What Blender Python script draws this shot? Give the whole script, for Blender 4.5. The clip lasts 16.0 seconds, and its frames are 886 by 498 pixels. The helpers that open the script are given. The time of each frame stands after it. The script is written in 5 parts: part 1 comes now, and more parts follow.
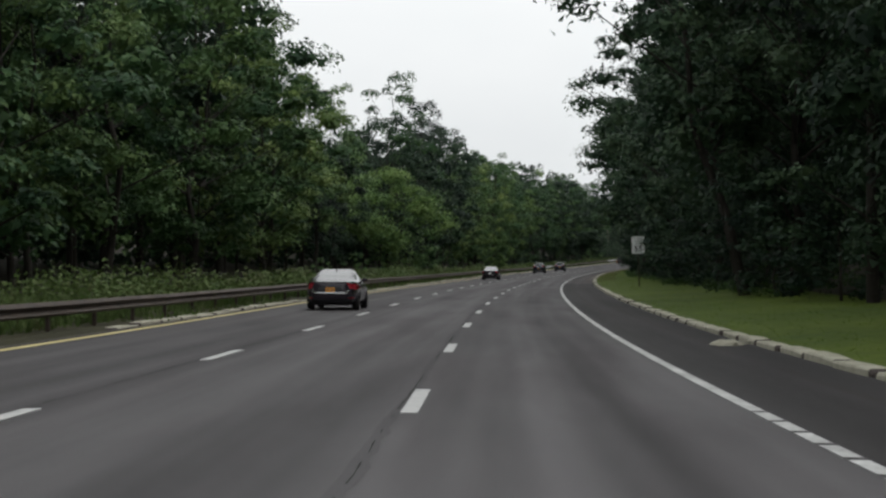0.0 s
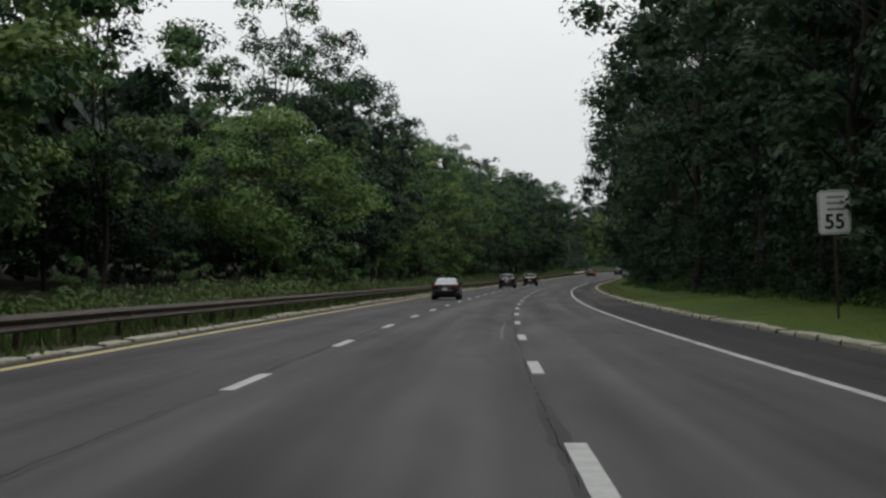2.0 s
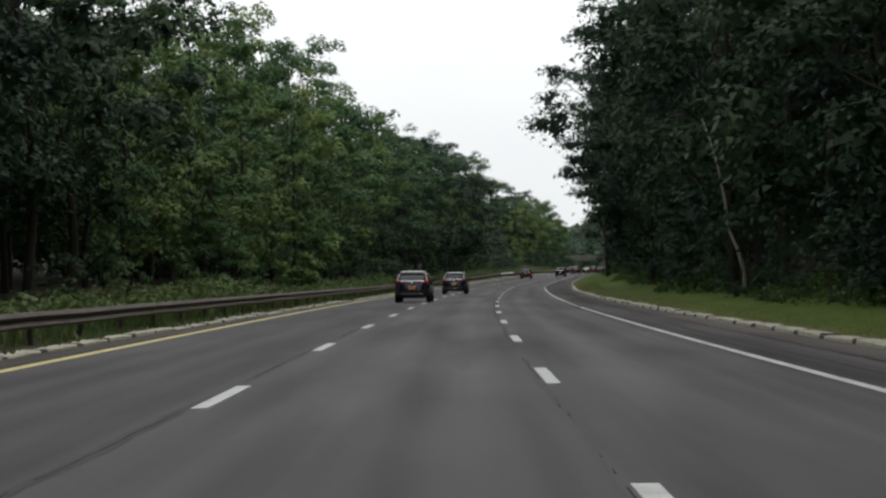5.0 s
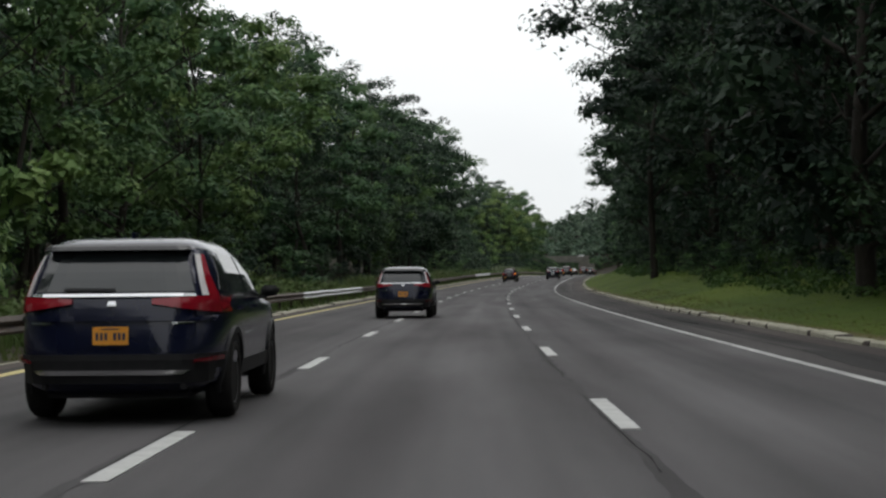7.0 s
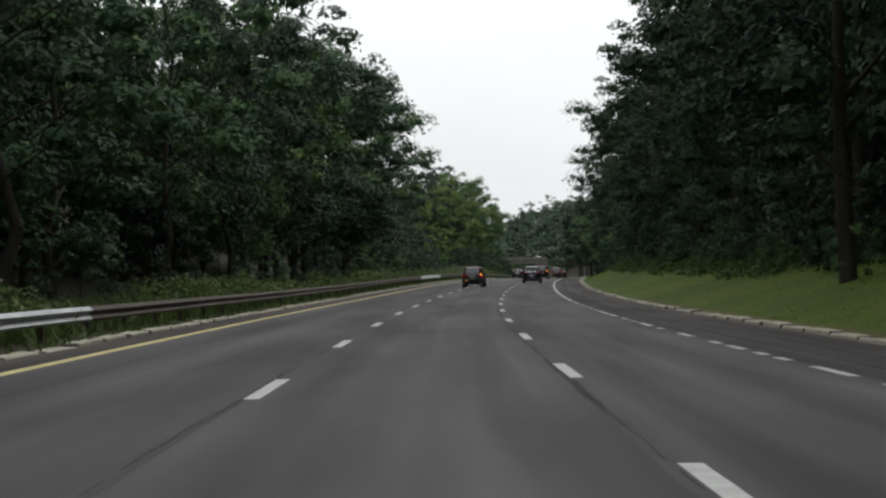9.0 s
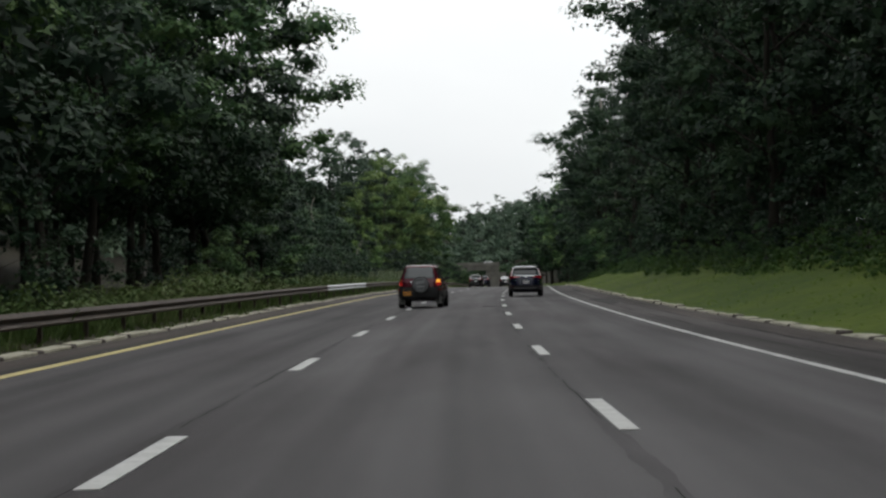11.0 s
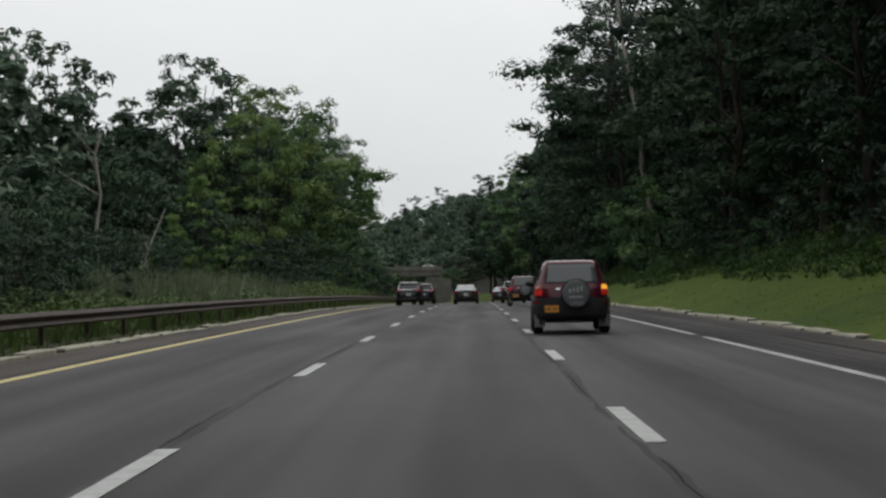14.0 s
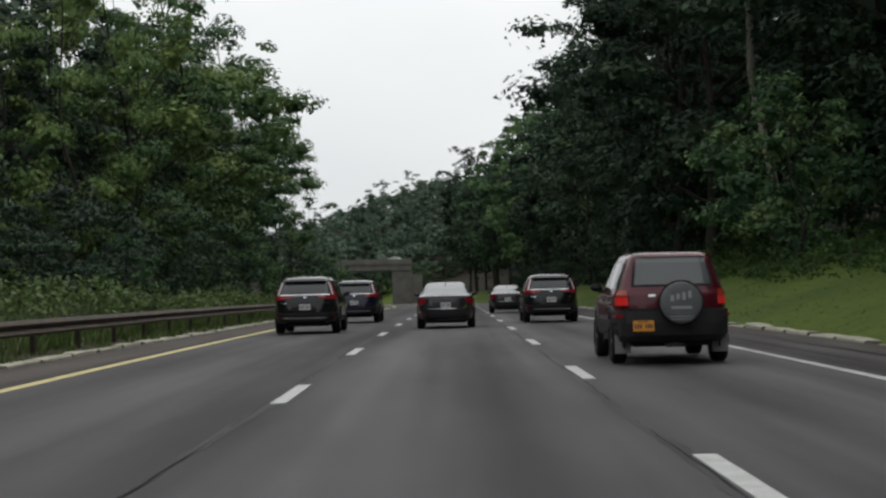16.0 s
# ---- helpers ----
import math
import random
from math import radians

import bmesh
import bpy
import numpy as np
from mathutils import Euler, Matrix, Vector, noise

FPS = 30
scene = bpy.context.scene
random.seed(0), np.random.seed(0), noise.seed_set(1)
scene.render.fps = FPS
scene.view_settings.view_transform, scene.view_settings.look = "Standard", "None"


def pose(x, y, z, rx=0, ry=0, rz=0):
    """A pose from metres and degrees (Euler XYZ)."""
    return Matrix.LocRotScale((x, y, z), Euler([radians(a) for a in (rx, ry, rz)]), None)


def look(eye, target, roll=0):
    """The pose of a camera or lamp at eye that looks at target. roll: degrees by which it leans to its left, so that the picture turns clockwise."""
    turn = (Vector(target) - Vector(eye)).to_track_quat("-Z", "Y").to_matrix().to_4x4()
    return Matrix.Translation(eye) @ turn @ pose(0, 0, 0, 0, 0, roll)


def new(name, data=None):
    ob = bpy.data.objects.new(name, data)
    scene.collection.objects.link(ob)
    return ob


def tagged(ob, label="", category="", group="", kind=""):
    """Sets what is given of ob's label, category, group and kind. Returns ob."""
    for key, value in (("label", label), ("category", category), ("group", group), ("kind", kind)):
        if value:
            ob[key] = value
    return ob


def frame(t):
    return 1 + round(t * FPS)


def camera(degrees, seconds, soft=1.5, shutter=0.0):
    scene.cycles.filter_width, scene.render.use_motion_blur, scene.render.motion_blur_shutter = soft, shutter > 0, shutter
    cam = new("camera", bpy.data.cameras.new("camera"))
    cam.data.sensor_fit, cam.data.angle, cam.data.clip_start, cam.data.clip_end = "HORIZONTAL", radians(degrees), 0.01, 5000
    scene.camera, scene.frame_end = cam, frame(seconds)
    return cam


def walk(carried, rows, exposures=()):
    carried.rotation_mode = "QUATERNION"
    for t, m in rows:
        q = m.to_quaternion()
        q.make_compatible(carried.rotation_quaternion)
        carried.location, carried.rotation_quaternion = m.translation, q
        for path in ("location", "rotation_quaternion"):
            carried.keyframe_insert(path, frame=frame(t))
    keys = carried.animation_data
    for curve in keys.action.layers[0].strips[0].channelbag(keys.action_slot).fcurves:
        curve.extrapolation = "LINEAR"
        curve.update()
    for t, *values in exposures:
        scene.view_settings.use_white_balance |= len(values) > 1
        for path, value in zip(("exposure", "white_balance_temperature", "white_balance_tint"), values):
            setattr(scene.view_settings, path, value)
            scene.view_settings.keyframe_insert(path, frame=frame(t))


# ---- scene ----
from math import cos, sin, pi

# ---------------------------------------------------------------- camera
cam = camera(31.61, 16.0, soft=2.5)
PATH = [
    (0.0, 0.94, -29.59, 1.378, 90.877, -0.402, 2.174),
    (0.5, 0.40, -11.98, 1.254, 91.101, -0.116, 1.700),
    (1.0, 0.04, 3.87, 1.235, 91.295, -0.030, 1.250),
    (1.5, -0.22, 21.31, 1.280, 91.457, 0.078, 0.749),
    (2.0, -0.32, 37.62, 1.353, 91.469, 0.218, 0.116),
    (2.5, -0.14, 54.84, 1.432, 91.443, 0.359, -0.744),
    (3.0, 0.22, 70.75, 1.502, 91.462, 0.531, -1.507),
    (3.5, 0.83, 88.13, 1.583, 91.583, 0.520, -2.152),
    (4.0, 1.55, 104.13, 1.667, 91.562, 0.457, -2.605),
    (4.5, 2.41, 120.63, 1.767, 91.576, 0.493, -3.054),
    (5.0, 3.43, 137.62, 1.891, 91.607, 0.626, -3.425),
    (5.5, 4.57, 154.76, 2.033, 91.636, 0.773, -3.688),
    (6.0, 5.79, 171.70, 2.186, 91.662, 0.847, -3.922),
    (6.5, 7.05, 188.12, 2.343, 91.682, 0.765, -4.280),
    (7.0, 8.35, 204.00, 2.499, 91.698, 0.525, -4.757),
    (7.5, 9.86, 221.08, 2.669, 91.805, 0.489, -5.149),
    (8.0, 11.42, 237.26, 2.836, 91.678, 0.661, -5.692),
    (8.5, 13.25, 254.34, 3.020, 91.944, 0.509, -6.376),
    (9.0, 15.10, 270.23, 3.201, 91.812, 0.451, -6.808),
    (9.5, 17.09, 286.61, 3.400, 91.776, 0.508, -7.158),
    (10.0, 19.26, 303.47, 3.622, 91.841, 0.679, -7.625),
    (10.5, 21.62, 320.51, 3.867, 91.965, 0.877, -8.278),
    (11.0, 24.17, 337.40, 4.135, 92.109, 1.016, -8.936),
    (11.5, 26.83, 353.81, 4.424, 92.227, 1.008, -9.472),
    (12.0, 29.55, 369.76, 4.735, 92.307, 0.854, -9.894),
    (12.5, 32.57, 386.62, 5.090, 92.297, 0.771, -10.187),
    (13.0, 35.48, 402.25, 5.433, 92.428, 0.977, -10.565),
    (13.5, 38.80, 419.05, 5.805, 92.386, 1.011, -10.934),
    (14.0, 41.84, 434.31, 6.136, 92.313, 1.057, -11.204),
    (14.5, 45.21, 450.83, 6.478, 92.375, 0.737, -11.428),
    (15.0, 48.31, 465.89, 6.771, 92.337, 0.864, -11.653),
    (15.5, 51.87, 482.36, 7.067, 92.326, 1.060, -11.927),
    (16.0, 55.21, 497.74, 7.318, 92.146, 1.346, -12.166),
]
walk(cam, [(r[0], pose(r[1], r[2], r[3], r[4], r[5], r[6])) for r in PATH],
     exposures=[(0.0, -0.12), (1.0, -0.22), (2.5, -0.30), (4.0, 0.0), (7.0, 0.03), (8.0, 0.05), (9.0, -0.04), (11.5, -0.05), (12.5, -0.05), (13.5, -0.27), (14.5, -0.35), (15.0, -0.33), (16.0, -0.20)])

# ---------------------------------------------------------------- world, sun, exposure
world = bpy.data.worlds.new("overcast_sky")
scene.world = world
world.use_nodes = True
wt = world.node_tree
wt.nodes.clear()


def wnode(kind, **kw):
    n = wt.nodes.new(kind)
    for k, v in kw.items():
        setattr(n, k, v)
    return n


w_out, w_bg = wnode("ShaderNodeOutputWorld"), wnode("ShaderNodeBackground")
w_sky = wnode("ShaderNodeTexSky", sky_type="NISHITA", sun_disc=False, sun_elevation=radians(58), sun_rotation=radians(63))
w_sky.air_density, w_sky.dust_density, w_sky.ozone_density = 1.0, 6.0, 1.0
w_hsv = wnode("ShaderNodeHueSaturation")
w_hsv.inputs["Saturation"].default_value = 0.12
w_hsv.inputs["Value"].default_value = 0.13
w_tc, w_map, w_noise = wnode("ShaderNodeTexCoord"), wnode("ShaderNodeMapping"), wnode("ShaderNodeTexNoise")
w_map.inputs["Scale"].default_value = (1.0, 1.0, 2.6)
w_noise.inputs["Scale"].default_value, w_noise.inputs["Detail"].default_value = 2.2, 5.0
w_ramp = wnode("ShaderNodeValToRGB")
w_ramp.color_ramp.elements[0].position, w_ramp.color_ramp.elements[0].color = 0.30, (0.90, 0.935, 0.955, 1)
w_ramp.color_ramp.elements[1].position, w_ramp.color_ramp.elements[1].color = 0.72, (1.08, 1.10, 1.10, 1)
w_mix = wnode("ShaderNodeMixRGB", blend_type="MIX")
w_mix.inputs[0].default_value = 0.80
wl = wt.links.new
wl(w_tc.outputs["Generated"], w_map.inputs["Vector"])
wl(w_map.outputs["Vector"], w_noise.inputs["Vector"])
wl(w_noise.outputs["Fac"], w_ramp.inputs["Fac"])
wl(w_sky.outputs["Color"], w_hsv.inputs["Color"])
wl(w_hsv.outputs["Color"], w_mix.inputs[1])
wl(w_ramp.outputs["Color"], w_mix.inputs[2])
w_split, w_zenith = wnode("ShaderNodeSeparateXYZ"), wnode("ShaderNodeMapRange")
for k, v in (("From Min", 0.0), ("From Max", 1.0), ("To Min", 0.95), ("To Max", 1.62)):
    w_zenith.inputs[k].default_value = v
w_grade = wnode("ShaderNodeMixRGB", blend_type="MULTIPLY")
w_grade.inputs[0].default_value = 1.0
wl(w_tc.outputs["Generated"], w_split.inputs[0])
wl(w_split.outputs["Z"], w_zenith.inputs["Value"])
wl(w_mix.outputs["Color"], w_grade.inputs[1])
wl(w_zenith.outputs["Result"], w_grade.inputs[2])
wl(w_grade.outputs["Color"], w_bg.inputs["Color"])
w_bg.inputs["Strength"].default_value = 1.08
wl(w_bg.outputs["Background"], w_out.inputs["Surface"])
sun_data = bpy.data.lights.new("sun", "SUN")
sun_data.energy, sun_data.angle, sun_data.color = 0.6, radians(50), (1.0, 0.97, 0.92)
sun = new("sun", sun_data)
sun.matrix_world = look((80, 35, 90), (0, 0, 0))

# ---------------------------------------------------------------- the road's line: bend and climb by distance s
BEND = [0.1, 0.566, 0.49, 0.364, 0.523, 0.327, 0.525, 0.343, 0.24, 0.803, 0.572, 0.373, 0.579, -0.067, 0.12, 0.1,
        0.0, -0.6, -1.0, -1.05, -1.1, -1.1, -1.1, -1.0]
SAG = [0.547, -0.026, 0.074, 0.006, 0.051, 0.118, -0.072, -0.117, -0.031, -0.017, -0.01, -0.006, -0.004]
S_GRID = np.arange(-1500.0, 2600.0, 1.0)


def summed(v):
    a = np.concatenate([[0], np.cumsum((v[1:] + v[:-1]) / 2)])
    return a - np.interp(0, S_GRID, a)


bend = np.interp(S_GRID, np.arange(24) * 40.0 - 40, BEND) * 0.001
bend[(S_GRID < -60) | (S_GRID > 980)] = 0
sag = np.interp(S_GRID, np.arange(13) * 80.0 - 40, SAG) * 0.001
sag[(S_GRID < -60) | (S_GRID > 900)] = 0
LINE_H = summed(bend)
LINE_X, LINE_Y = summed(np.sin(LINE_H)), summed(np.cos(LINE_H))
LINE_Z = summed(np.where(S_GRID < -60, 0, summed(sag)))


def at(s, d, z=0.0):
    """World place from the distance s along the road, d to the right of the right-hand lane line, z above the road."""
    h = np.interp(s, S_GRID, LINE_H)
    return Vector((np.interp(s, S_GRID, LINE_X) + d * cos(h), np.interp(s, S_GRID, LINE_Y) - d * sin(h), np.interp(s, S_GRID, LINE_Z) + z))


def heading(s):
    return -float(np.interp(s, S_GRID, LINE_H))


def slope(s):
    return math.atan(float(np.interp(s + 2, S_GRID, LINE_Z) - np.interp(s - 2, S_GRID, LINE_Z)) / 4)


def smooth(a, b, x):
    t = min(1.0, max(0.0, (x - a) / (b - a)))
    return t * t * (3 - 2 * t)


def kerb_r(s):
    return float(np.interp(s, [-60, 35, 75, 127, 225, 267, 304, 403, 479, 540], [6.0, 5.93, 6.08, 6.08, 5.70, 5.75, 6.25, 5.95, 6.10, 6.0]))


def kerb_l(s):
    return float(np.interp(s, [0, 65, 135, 240, 300, 433, 500, 560], [-8.1, -8.2, -8.75, -8.40, -8.75, -9.25, -9.45, -9.5]))


def bank(s):
    return 0.06 + 0.22 * smooth(225, 310, s) + 0.04 * smooth(420, 520, s)


def rise(s, d):
    """Height of the ground above the road's level."""
    kr, kl = kerb_r(s), kerb_l(s)
    lump = 0.25 * noise.noise((s * 0.05, d * 0.09, 0.0)) * smooth(8, 20, abs(d + 2))
    if d > kr + 0.12:
        up = d - kr - 0.9
        far = 14 * smooth(850, 1000, s) + 5 * smooth(15, 60, d) * smooth(640, 760, s)
        return far + 0.07 + max(0, min(up, 4.5)) * bank(s) + max(0, min(up, 60) - 4.5) * bank(s) * 0.6 + lump
    if d < kl - 0.12:
        out = -d - 12
        hill = 0.22 * max(0, min(-d, 130) - 30) * smooth(380, 470, s) + 23 * smooth(870, 1000, s)
        return 0.05 + max(0, min(out, 80)) * 0.05 + hill + lump * 0.8
    return -0.10


# ---------------------------------------------------------------- materials
def material(name):
    m = bpy.data.materials.new(name)
    m.use_nodes = True
    nt = m.node_tree
    return m, nt, nt.nodes["Principled BSDF"], nt.links.new


def add(nt, kind, **kw):
    n = nt.nodes.new(kind)
    for k, v in kw.items():
        setattr(n, k, v)
    return n


def ramp(nt, stops):
    r = add(nt, "ShaderNodeValToRGB")
    while len(r.color_ramp.elements) < len(stops):
        r.color_ramp.elements.new(0.5)
    for e, (p, c) in zip(r.color_ramp.elements, stops):
        e.position, e.color = p, (*c, 1)
    return r


def rough_material(name, dark, light, scale=6.0, fine=60.0, roughness=0.85, bump=0.3, metallic=0.0, stretch=(1, 1, 1), coords="Object"):
    """A surface with stains and grain at two scales."""
    m, nt, b, link = material(name)
    tc, mp = add(nt, "ShaderNodeTexCoord"), add(nt, "ShaderNodeMapping")
    mp.inputs["Scale"].default_value = stretch
    n1, n2 = add(nt, "ShaderNodeTexNoise"), add(nt, "ShaderNodeTexNoise")
    n1.inputs["Scale"].default_value, n1.inputs["Detail"].default_value = scale, 6
    n2.inputs["Scale"].default_value, n2.inputs["Detail"].default_value = fine, 3
    mx = add(nt, "ShaderNodeMixRGB", blend_type="MIX")
    mx.inputs[0].default_value = 0.4
    r = ramp(nt, [(0.3, dark), (0.7, light)])
    bp = add(nt, "ShaderNodeBump")
    bp.inputs["Strength"].default_value, bp.inputs["Distance"].default_value = bump, 0.02
    link(tc.outputs[coords], mp.inputs["Vector"])
    for n in (n1, n2):
        link(mp.outputs["Vector"], n.inputs["Vector"])
    link(n1.outputs["Fac"], mx.inputs[1])
    link(n2.outputs["Fac"], mx.inputs[2])
    link(mx.outputs["Color"], r.inputs["Fac"])
    link(r.outputs["Color"], b.inputs["Base Color"])
    link(n2.outputs["Fac"], bp.inputs["Height"])
    link(bp.outputs["Normal"], b.inputs["Normal"])
    b.inputs["Roughness"].default_value, b.inputs["Metallic"].default_value = roughness, metallic
    b.inputs["Specular IOR Level"].default_value = 0.12 if roughness > 0.75 else 0.4
    return m


def asphalt_material(name, base, spread, brown=0.0, outer_lane_darker=False):
    """Worn asphalt: aggregate grain, blotches and long streaks along the lanes (UV: across, along)."""
    m, nt, b, link = material(name)
    uv = add(nt, "ShaderNodeUVMap", uv_map="UVMap")
    def layer(scale, sx, sy, detail):
        mp, n = add(nt, "ShaderNodeMapping"), add(nt, "ShaderNodeTexNoise")
        mp.inputs["Scale"].default_value = (sx, sy, 1)
        n.inputs["Scale"].default_value, n.inputs["Detail"].default_value = scale, detail
        link(uv.outputs["UV"], mp.inputs["Vector"])
        link(mp.outputs["Vector"], n.inputs["Vector"])
        return n
    grain, blotch, lanes = layer(70, 1, 1, 3), layer(0.45, 1, 0.22, 6), layer(1.15, 1, 0.012, 2)
    a1 = add(nt, "ShaderNodeMixRGB", blend_type="MIX")
    a1.inputs[0].default_value = 0.62
    link(blotch.outputs["Fac"], a1.inputs[1])
    link(lanes.outputs["Fac"], a1.inputs[2])
    a2 = add(nt, "ShaderNodeMixRGB", blend_type="MIX")
    a2.inputs[0].default_value = 0.22
    link(a1.outputs["Color"], a2.inputs[1])
    link(grain.outputs["Fac"], a2.inputs[2])
    lo, hi = base * (1 - spread), base * (1 + spread)
    tint = (1.035 + brown, 0.98, 1.01 - brown)
    r = ramp(nt, [(0.36, tuple(lo * t for t in tint)), (0.5, tuple(base * t for t in tint)), (0.64, tuple(hi * t for t in tint))])
    link(a2.outputs["Color"], r.inputs["Fac"])
    smear = layer(0.62, 1, 0.09, 4)
    dull = ramp(nt, [(0.46, (1, 1, 1)), (0.68, (0.62, 0.59, 0.60))])
    link(smear.outputs["Fac"], dull.inputs["Fac"])
    grime = add(nt, "ShaderNodeMixRGB", blend_type="MULTIPLY")
    grime.inputs[0].default_value = 1.0
    link(r.outputs["Color"], grime.inputs[1])
    link(dull.outputs["Color"], grime.inputs[2])
    tone = grime.outputs["Color"]
    if outer_lane_darker:
        # the outer lane is darker, stepping up near its lane line
        split, step = add(nt, "ShaderNodeSeparateXYZ"), add(nt, "ShaderNodeMapRange")
        link(uv.outputs["UV"], split.inputs[0])
        link(split.outputs["X"], step.inputs["Value"])
        for k, v in (("From Min", -4.1), ("From Max", -3.2), ("To Min", 0.80), ("To Max", 1.0)):
            step.inputs[k].default_value = v
        lane = add(nt, "ShaderNodeMixRGB", blend_type="MULTIPLY")
        lane.inputs[0].default_value = 1.0
        link(tone, lane.inputs[1])
        link(step.outputs["Result"], lane.inputs[2])
        tone = lane.outputs["Color"]
    link(tone, b.inputs["Base Color"])
    bp = add(nt, "ShaderNodeBump")
    bp.inputs["Strength"].default_value, bp.inputs["Distance"].default_value = 0.35, 0.008
    link(grain.outputs["Fac"], bp.inputs["Height"])
    link(bp.outputs["Normal"], b.inputs["Normal"])
    b.inputs["Roughness"].default_value = 0.88
    b.inputs["Specular IOR Level"].default_value = 0.3
    return m


def leaf_material(name, colours, translucent=0.2, apart=(0.58, 1.50)):
    """Leaves: each card takes its own tint, each plant its own shift."""
    m, nt, b, link = material(name)
    geo, info = add(nt, "ShaderNodeNewGeometry"), add(nt, "ShaderNodeObjectInfo")
    r = ramp(nt, [(i / (len(colours) - 1), c) for i, c in enumerate(colours)])
    tc, n = add(nt, "ShaderNodeTexCoord"), add(nt, "ShaderNodeTexNoise")
    n.inputs["Scale"].default_value, n.inputs["Detail"].default_value = 0.33, 2
    link(tc.outputs["Object"], n.inputs["Vector"])
    spread = add(nt, "ShaderNodeMapRange")
    spread.inputs["From Min"].default_value, spread.inputs["From Max"].default_value = 0.32, 0.68
    link(n.outputs["Fac"], spread.inputs["Value"])
    mx = add(nt, "ShaderNodeMixRGB", blend_type="MIX")
    mx.inputs[0].default_value = 0.66
    link(geo.outputs["Random Per Island"], mx.inputs[1])
    link(spread.outputs["Result"], mx.inputs[2])
    link(mx.outputs["Color"], r.inputs["Fac"])
    hsv = add(nt, "ShaderNodeHueSaturation")
    vary = add(nt, "ShaderNodeMapRange")
    vary.inputs["To Min"].default_value, vary.inputs["To Max"].default_value = apart
    hue = add(nt, "ShaderNodeMapRange")
    hue.inputs["To Min"].default_value, hue.inputs["To Max"].default_value = (0.525, 0.475) if apart[1] > 1.1 else (0.5, 0.5)
    link(info.outputs["Random"], vary.inputs["Value"])
    link(info.outputs["Random"], hue.inputs["Value"])
    link(vary.outputs["Result"], hsv.inputs["Value"])
    link(hue.outputs["Result"], hsv.inputs["Hue"])
    link(r.outputs["Color"], hsv.inputs["Color"])
    link(hsv.outputs["Color"], b.inputs["Base Color"])
    b.inputs["Roughness"].default_value = 0.62
    b.inputs["Specular IOR Level"].default_value = 0.15
    tr, mix = add(nt, "ShaderNodeBsdfTranslucent"), add(nt, "ShaderNodeMixShader")
    mix.inputs[0].default_value = translucent
    link(hsv.outputs["Color"], tr.inputs["Color"])
    link(b.outputs["BSDF"], mix.inputs[1])
    link(tr.outputs["BSDF"], mix.inputs[2])
    link(mix.outputs["Shader"], nt.nodes["Material Output"].inputs["Surface"])
    return m


M_ROAD = asphalt_material("worn_asphalt", 0.0666, 0.55, outer_lane_darker=True)
M_SHOULDER = asphalt_material("old_shoulder_asphalt", 0.0440, 0.9, brown=0.05)
M_GUTTER = asphalt_material("gutter_dirt", 0.0540, 0.8, brown=0.13)
M_PATCH = asphalt_material("black_shoulder_asphalt", 0.0218, 0.6, brown=0.03)
M_DIRT = asphalt_material("dirty_left_shoulder", 0.0457, 0.55, brown=0.16)
M_JOINT = asphalt_material("grimy_joint", 0.0196, 0.5, brown=0.10)
M_WHITE = rough_material("worn_white_road_paint", (0.298, 0.298, 0.291), (0.511, 0.511, 0.497), scale=3, fine=40, roughness=0.7)
M_WORN = rough_material("worn_patchy_white_paint", (0.241, 0.241, 0.234), (0.582, 0.582, 0.568), scale=0.9, fine=14, roughness=0.8)
M_YELLOW = rough_material("worn_yellow_road_paint", (0.383, 0.320, 0.135), (0.554, 0.476, 0.220), scale=1.5, fine=30, roughness=0.7)
M_STAIN = asphalt_material("joint_grime", 0.0510, 0.5)
M_SCRAPE = rough_material("scraped_asphalt", (0.11, 0.11, 0.11), (0.22, 0.22, 0.22), scale=1.2, fine=18, roughness=0.9)
M_TAR = rough_material("crack_tar", (0.019, 0.019, 0.020), (0.032, 0.032, 0.031), scale=4, roughness=1.0)
M_TAR.node_tree.nodes["Principled BSDF"].inputs["Specular IOR Level"].default_value = 0.05
M_KERB = rough_material("weathered_kerb_concrete", (0.205, 0.197, 0.150), (0.430, 0.415, 0.335), scale=2.2, fine=45, bump=0.5)
M_SOIL = rough_material("mown_turf", (0.024, 0.050, 0.006), (0.088, 0.118, 0.014), scale=0.10, fine=2.2, bump=0.12)
M_VERGE = rough_material("weedy_gravel_and_litter", (0.014, 0.014, 0.007), (0.044, 0.042, 0.021), scale=0.7, fine=14, bump=0.8)
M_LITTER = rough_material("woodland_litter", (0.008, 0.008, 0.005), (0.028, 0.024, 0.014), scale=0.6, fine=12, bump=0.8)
M_GRASS = leaf_material("mown_grass", [(0.062, 0.116, 0.014), (0.080, 0.146, 0.016), (0.108, 0.168, 0.022), (0.126, 0.166, 0.030), (0.070, 0.130, 0.015)], 0.55, apart=(1.0, 1.0))
M_DRY = leaf_material("dry_grass", [(0.078, 0.082, 0.032), (0.120, 0.106, 0.050), (0.104, 0.116, 0.036), (0.140, 0.120, 0.064)], 0.45, apart=(1.0, 1.0))
M_THATCH = rough_material("dry_turf_and_litter", (0.046, 0.046, 0.016), (0.120, 0.106, 0.046), scale=0.35, fine=6, bump=0.6)
M_CREEPER = leaf_material("bank_creeper", [(0.012, 0.030, 0.008), (0.024, 0.054, 0.012), (0.046, 0.088, 0.020), (0.076, 0.120, 0.030)], 0.3, apart=(1.0, 1.0))
